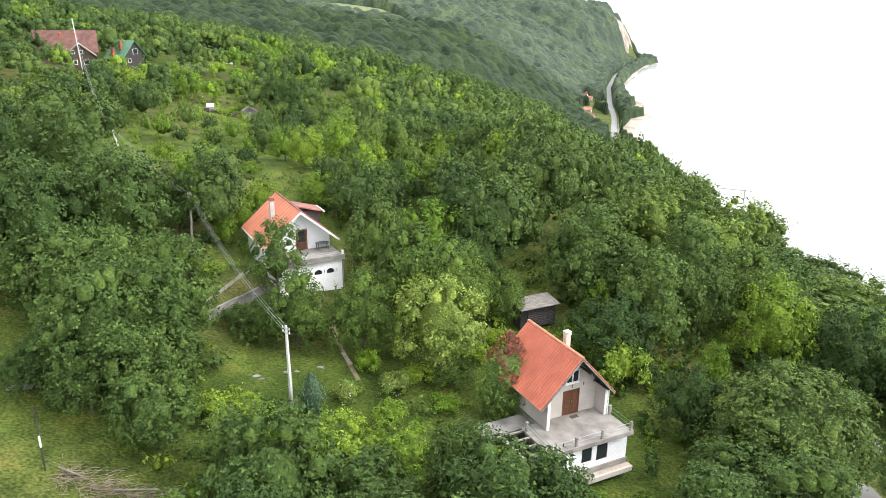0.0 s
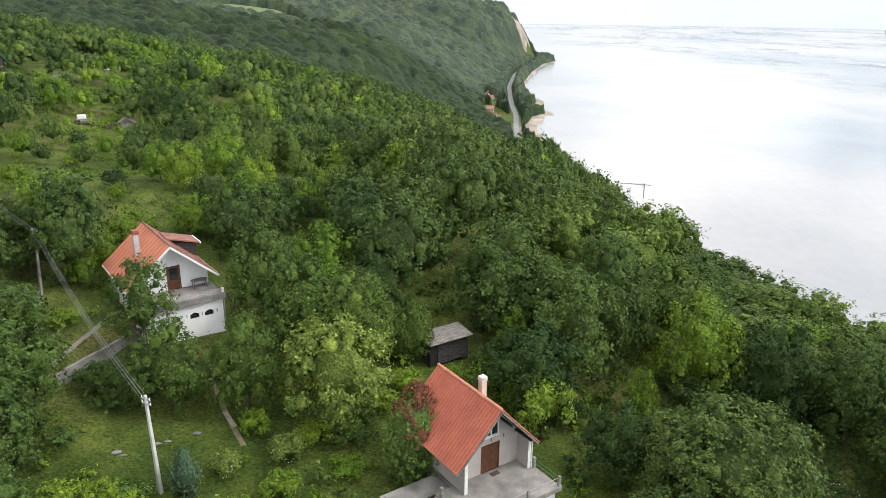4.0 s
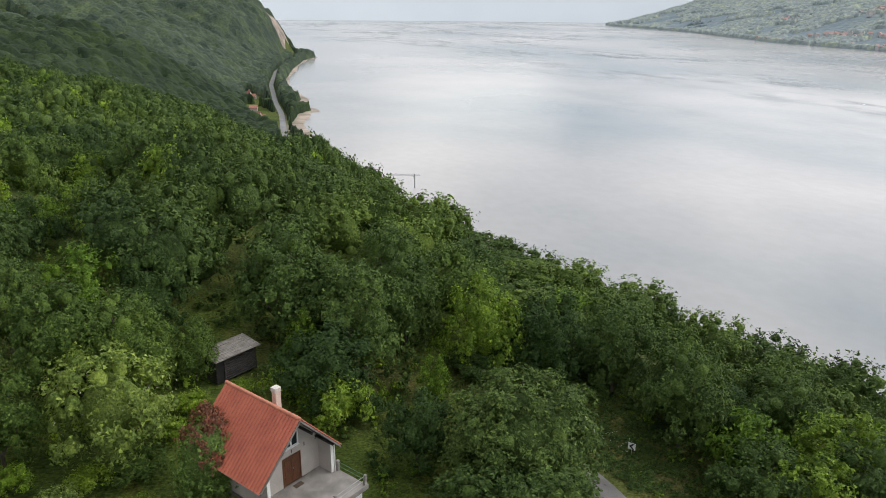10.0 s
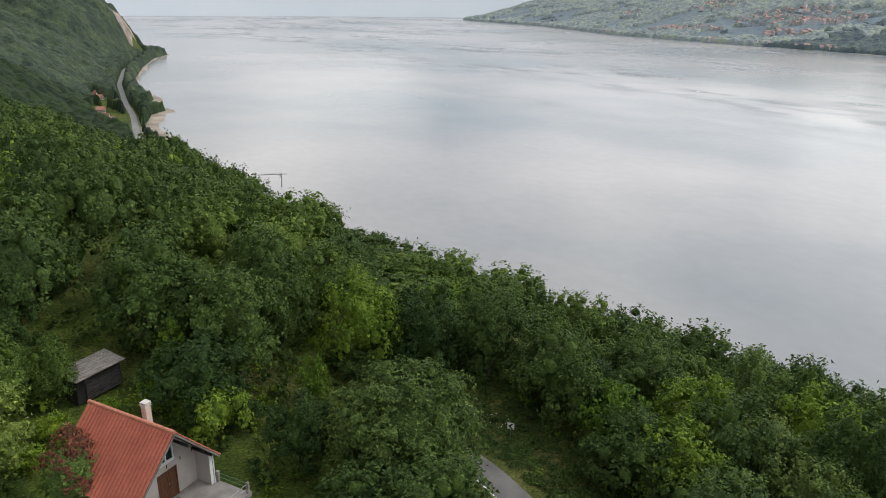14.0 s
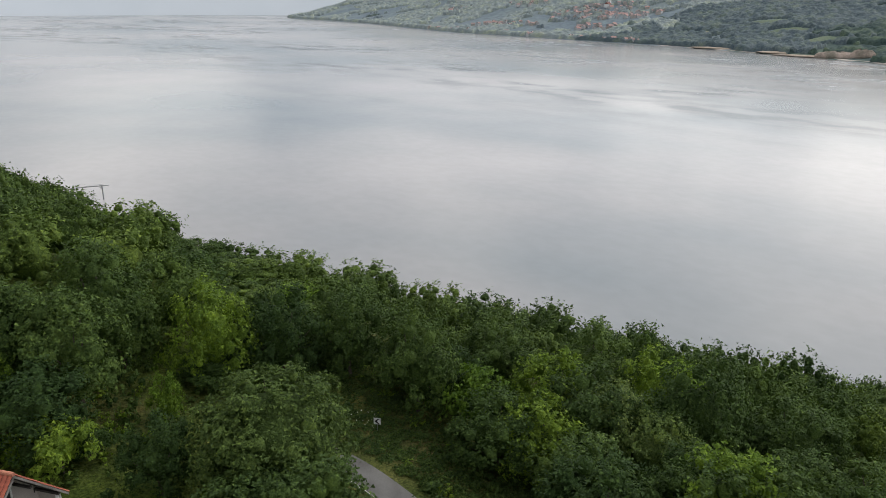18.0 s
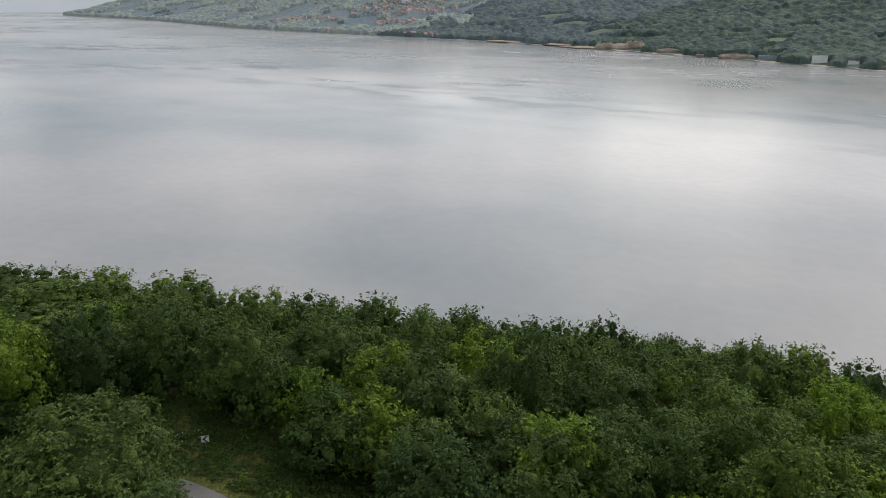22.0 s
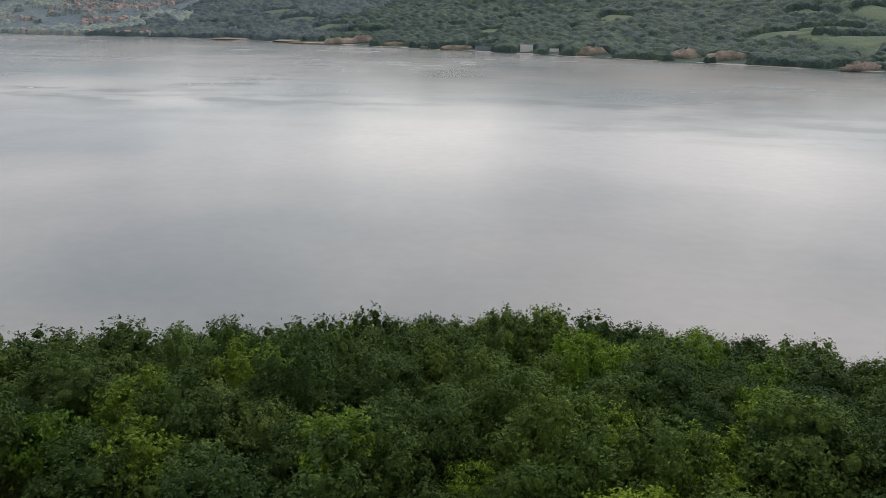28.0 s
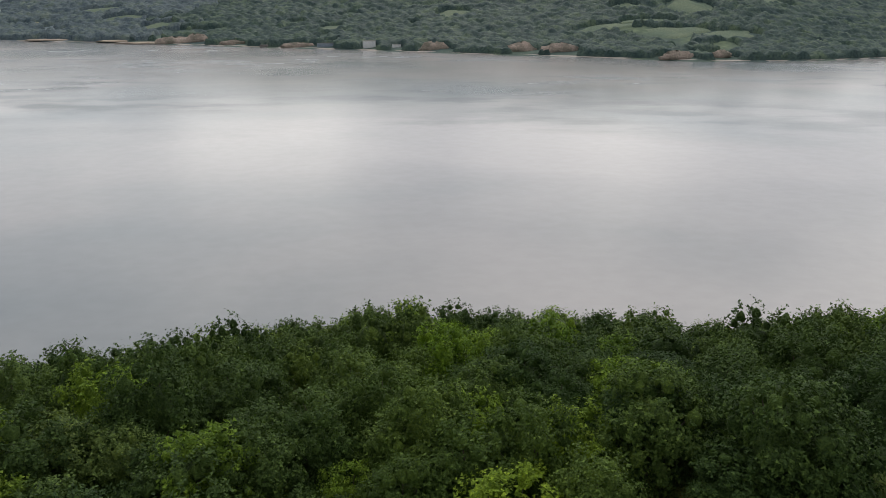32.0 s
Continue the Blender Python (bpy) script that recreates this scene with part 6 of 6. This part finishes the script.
# ---- river road and its houses ----
ribbon("river_road", SHORE_ROAD, 6.0, surface("pale_asphalt", (0.26, 0.26, 0.26), (0.20, 0.20, 0.2), 0.9, 0.2, 8), 0.35, "pale asphalt road along the river", "road", step=10, thick=1)
RED = [TILE_FAR, TILE_OLD, TILE_FAR]
for k, (x, y, a, w) in enumerate(((152, 943, 60, 7), (149, 966, 50, 6), (136, 840, 70, 7), (132, 769, 70, 8), (131, 792, 60, 6.5), (125, 741, 80, 8), (158, 995, 40, 6), (193, 920, 20, 7))):
    gabled_house("river_house", ground_at(x, y, a), w, w * 1.2, 3.5, 6.4, WHITEWASH if k % 2 else PLASTER, RED[k % 3], "small riverside house with a red tiled roof", over=0.6, windows=((-1.6, 1.0, 1.2, 1.3), (1.6, 1.0, 1.2, 1.3)), group="houses along the river road")

# ---- the other bank ----
rg = np.random.RandomState(15)
bq, by = np.meshgrid(np.arange(3, 760, 5.2), np.arange(-1400, 3700, 5.2), indexing="ij")
bx = np.interp(by, BANK_Y, BANK_X) + bq
wood = fbm(bx, by, 120, 21) + 0.5 * fbm(bx, by, 45, 22)
VILLAGE = [(2285, 1370, 115, 210, 100), (2150, 1710, 30, 170, 26), (2440, 1810, 60, 100, 24), (2540, 2290, 50, 120, 14), (2080, 1280, 45, 75, 20)]
CUTS = ((470, 26, 46, 20, 11), (425, 40, 30, 16, 17), (330, 22, 30, 10, 8), (180, 20, 40, 12, 7), (-95, 34, 34, 15, 14), (-260, 44, 30, 16, 17), (-330, 46, 42, 14, 16), (-515, 18, 34, 12, 13), (-600, 34, 22, 12, 12), (620, 12, 40, 14, 3), (780, 10, 60, 12, 3), (520, 8, 80, 16, 2.5))
BANK_FIELDS = [(2039, 925, 10, 48, 25), (2110, 761, 30, 52, 10), (2018, 669, 20, 62, 0), (1854, 212, 18, 22, 0), (1771, 127, 28, 24, 0), (1792, -162, 32, 40, 8), (1554, -453, 24, 62, 5),
               (1495, -591, 34, 72, 10), (1468, -684, 28, 70, 15), (1654, -677, 45, 52, 0), (1725, -886, 40, 80, 10), (1580, -560, 22, 58, 0), (1687, -536, 20, 30, 0), (1930, 560, 26, 46, 0)]
ok = (wood > -0.55 + 0.45 * smooth(900, 1100, by) * (1 - smooth(300, 700, bq))) | (bq < 30)
for cx, cy, a, b2, deg in BANK_FIELDS:
    ok &= ((bx - cx) / (a + 4)) ** 2 + ((by - cy) / (b2 + 4)) ** 2 > 1
for cx, cy, a, b2, n in VILLAGE:
    ok &= (((bx - cx) / a) ** 2 + ((by - cy) / b2) ** 2 > 1) | (fbm(bx, by, 14, 23) > 0.1)
for y, q, sy, sx, sz in CUTS:
    ok &= ((bq - q + 12) / (sx + 16)) ** 2 + ((by - y) / (sy + 4)) ** 2 > 1
for x, y, w in ((1556, 36, 20), (1535, -20, 14), (1590, 128, 22), (1620, 260, 13), (2010, 1690, 12)):
    ok &= ((bx - x + 14) / 30) ** 2 + ((by - y) / w) ** 2 > 1
# three bands of leaf colour, each paler with distance, paint the haze
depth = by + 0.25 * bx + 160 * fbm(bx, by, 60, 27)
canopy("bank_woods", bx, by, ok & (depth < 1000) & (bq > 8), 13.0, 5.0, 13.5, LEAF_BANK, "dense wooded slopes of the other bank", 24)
canopy("middle_bank_woods", bx, by, ok & (depth >= 1000) & (depth < 1650) & (bq > 8), 13.0, 5.0, 13.5, LEAF_MIST, "wooded slopes of the other bank with mist put into the leaf colour", 26)
canopy("far_bank_woods", bx, by, ok & (depth >= 1650) & (bq > 8), 13.0, 5.0, 13.5, LEAF_HAZE, "wooded slopes of the far bank with haze put into the leaf colour", 25)

rg = np.random.RandomState(16)
spots = []
for cx, cy, a, b2, n in VILLAGE:
    for k in range(n):
        u, t = math.sqrt(rg.uniform()), rg.uniform(0, 6.283)
        spots.append((cx + a * u * math.cos(t), cy + b2 * u * math.sin(t)))
for k in range(34):
    y = rg.uniform(980, 2250)
    spots.append((np.interp(y, BANK_Y, BANK_X) + rg.uniform(16, 52), y))
# village roofs and walls greyed in base colour to imitate distance haze
ROOF_HAZED = surface("hazed_roof_tile", (0.40, 0.285, 0.265), (0.30, 0.22, 0.21), 0.9, 0.3, 3, 0.2)
ROOF_ROSE_HAZED = surface("hazed_rose_roof_tile", (0.46, 0.29, 0.255), (0.37, 0.24, 0.22), 0.9, 0.3, 3, 0.2)
WALL_HAZED = surface("hazed_wall", (0.56, 0.56, 0.56), (0.46, 0.46, 0.47), 0.9, 0.3, 3, 0.1)
models = [(WALL_HAZED, ROOF_HAZED), (WALL_HAZED, ROOF_ROSE_HAZED), (PLASTER, ROOF_HAZED)]
made = {}
for k, (x, y) in enumerate(spots):
    c = k % 3
    deg = 90 + rg.uniform(-50, 50)
    if c not in made:
        made[c] = gabled_house("village_house", ground_at(x, y, deg), 10, 13, 5.5, 9, models[c][0], models[c][1], "small far village house with haze put into its red roof colour", over=0.6, windows=((-2.2, 1.6, 1.6, 1.6), (2.2, 1.6, 1.6, 1.6)), group="village houses on the far bank")
    else:
        s = rg.uniform(0.85, 1.25)
        ob = copy_thing(made[c], ground_at(x, y, deg))
        ob.scale = (s, s, s)
CHH = empty("church", ground_at(2362, 1405, 100), "white village church with a tower", "church")
part("nave", box(-8, 0, -2, 8, 26, 10), WHITEWASH, CHH)
part("roof", prism([(-9, 9.8), (9, 9.8), (0, 16)], -0.5, 26.5), TILE_OLD, CHH)
part("tower", box(-4, -8, -2, 4, -0.05, 22), WHITEWASH, CHH)
part("spire", rod((0, -4, 22), (0, -4, 31), 5, 0.2, 8), METAL_GREY, CHH)


def bank_block(x, y, deg, w, d, h, mat, label, floors=2, name="waterfront_building", category="building"):
    root = empty(name, ground_at(x, y, deg), label, category, "buildings on the far waterfront")
    part("wall", box(-w / 2, 0, -3, w / 2, d, h, bevel=0.1), mat, root)
    part("roof", box(-w / 2 - 0.4, -0.4, h + 0.01, w / 2 + 0.4, d + 0.4, h + 0.5, bevel=0.05), CONCRETE, root)
    n = max(2, int(w / 4))
    for fl in range(floors):
        for k in range(n):
            x0 = -w / 2 + (k + 0.25) * w / n
            part("window", box(x0, -0.08, 1 + fl * h / floors, x0 + w / n * 0.5, -0.003, 1 + fl * h / floors + 1.7), GLASS, root)


bank_block(1556, 36, 92, 26, 12, 11, WHITEWASH, "white unfinished waterfront building", 3)
bank_block(1535, -20, 92, 18, 8, 5, WHITEWASH, "low white waterfront building", 1)
bank_block(1590, 128, 92, 34, 9, 5, surface("blue_shed", (0.3, 0.36, 0.42), (0.22, 0.27, 0.33), 0.6, 0.3, 4), "long blue-grey waterfront shed", 1)
bank_block(1620, 260, 95, 16, 8, 4, CONCRETE, "low concrete waterfront building", 1)
bank_block(2010, 1690, 100, 14, 9, 7, WHITEWASH, "small white waterfront house", 2)

# pale cuttings and gravel flats along the far waterline
for k, (y, q, sy, sx, sz) in enumerate(CUTS):
    x = float(np.interp(y, BANK_Y, BANK_X)) + q
    rg = np.random.RandomState(80 + k)
    v, f = blob(1.0, 8, 14, 1.0, rg, 0.2)
    v = v * np.array([sx, sy, sz])
    tagged(mesh_object("rock_cutting", v + np.array([x, y, max(0.0, float(height(x, y)) - sz * 0.15)]), f, SAND if sz < 4 else ROCK), "pale bare cutting above the far waterline", "cutting", "cuttings along the far bank", "stuff")

# green fields on the slopes
FIELD = surface("crop_field", (0.16, 0.19, 0.075), (0.125, 0.16, 0.06), 0.95, 0.02, 0.3, 0.2)
FIELD_DRY = surface("dry_field", (0.33, 0.32, 0.20), (0.27, 0.27, 0.17), 0.95, 0.02, 0.3, 0.2)
FIELD2 = surface("bank_field", (0.160, 0.200, 0.125), (0.110, 0.155, 0.105), 0.95, 0.02, 0.3, 0.2)


def field(x, y, a, b2, deg, mat, label, lift=1.2):
    n, r = 20, np.linspace(0, 1, 7)
    t = np.linspace(0, 2 * math.pi, n, endpoint=False)
    wob = 1 + 0.18 * np.sin(3 * t + x) + 0.1 * np.sin(5 * t + y)
    R, T = np.meshgrid(r, t, indexing="ij")
    px, py = R * np.cos(T) * a * wob, R * np.sin(T) * b2 * wob
    c, s = math.cos(radians(deg)), math.sin(radians(deg))
    wx, wy = x + px * c - py * s, y + px * s + py * c
    v = np.stack([wx, wy, height(wx, wy) + lift - 2.5 * (R > 0.98)], -1).reshape(-1, 3)
    i, j = np.meshgrid(np.arange(6), np.arange(n), indexing="ij")
    f = np.stack([i * n + j, (i + 1) * n + j, (i + 1) * n + (j + 1) % n, i * n + (j + 1) % n], -1).reshape(-1, 4)
    tagged(mesh_object("field", v, f, mat, smooth_shade=True), label, "field", kind="structure")


for cx, cy, a, b2 in ROCKS:
    field(cx, cy, a, b2, 12, ROCK, "bare pale rock face on the wooded headland", 2.0)
for cx, cy, a, b2 in FIELDS:
    field(cx, cy, a, b2, 0, FIELD, "pale green crop field on the hilltop")
for k, (cx, cy, a, b2, deg) in enumerate(BANK_FIELDS):
    field(cx, cy, a, b2, deg, FIELD_DRY if k == 0 else FIELD2, "dry yellow field strip on the far slope" if k == 0 else "green field on the far slope", 2.0)
field(1644, -271, 16, 18, 0, ROCK, "bare brown scar on the far slope", 2.0)
# pale gravel along the far waterline
shore_y = np.arange(-1100, 1000, 25.0)
ribbon("beach", list(zip(np.interp(shore_y, BANK_Y, BANK_X) + 3.5, shore_y)), 6.0, surface("shore_gravel", (0.52, 0.47, 0.42), (0.38, 0.34, 0.30), 0.95, 0.03, 0.5, 0.3), 0.5, "pale gravel strip along the far waterline", "beach", step=12)

# tower crane behind the trees of the near bank
CR = empty("tower_crane", local(175.2, 455.2, -0.5, 158), "slim pale tower crane behind the trees", "crane")
part("mast", box(-0.35, -0.35, -1, 0.35, 0.35, 10.2), METAL_GREY, CR)
part("jib", box(-4, -0.22, 9.0, 17, 0.22, 9.5), METAL_GREY, CR)
part("tie", rod((0, 0, 10.2), (10, 0, 9.5), 0.08), METAL_GREY, CR)
part("cab", box(0.36, -0.5, 7.6, 1.4, 0.5, 8.9), WHITE_PAINT, CR)

# pale hills at the head of the river, self-lit to imitate haze
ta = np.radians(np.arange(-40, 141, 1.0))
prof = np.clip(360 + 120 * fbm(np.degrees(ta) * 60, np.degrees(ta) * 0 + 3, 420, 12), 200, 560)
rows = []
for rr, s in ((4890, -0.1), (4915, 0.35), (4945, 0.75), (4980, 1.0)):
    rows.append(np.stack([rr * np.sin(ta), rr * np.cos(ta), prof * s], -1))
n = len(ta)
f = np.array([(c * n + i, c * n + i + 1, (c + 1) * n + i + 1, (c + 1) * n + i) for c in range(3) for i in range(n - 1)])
tagged(mesh_object("backdrop", np.concatenate(rows), f[:, ::-1], HAZE, smooth_shade=True), "pale hills at the head of the river, their mist a painted glow", "hills", kind="structure")
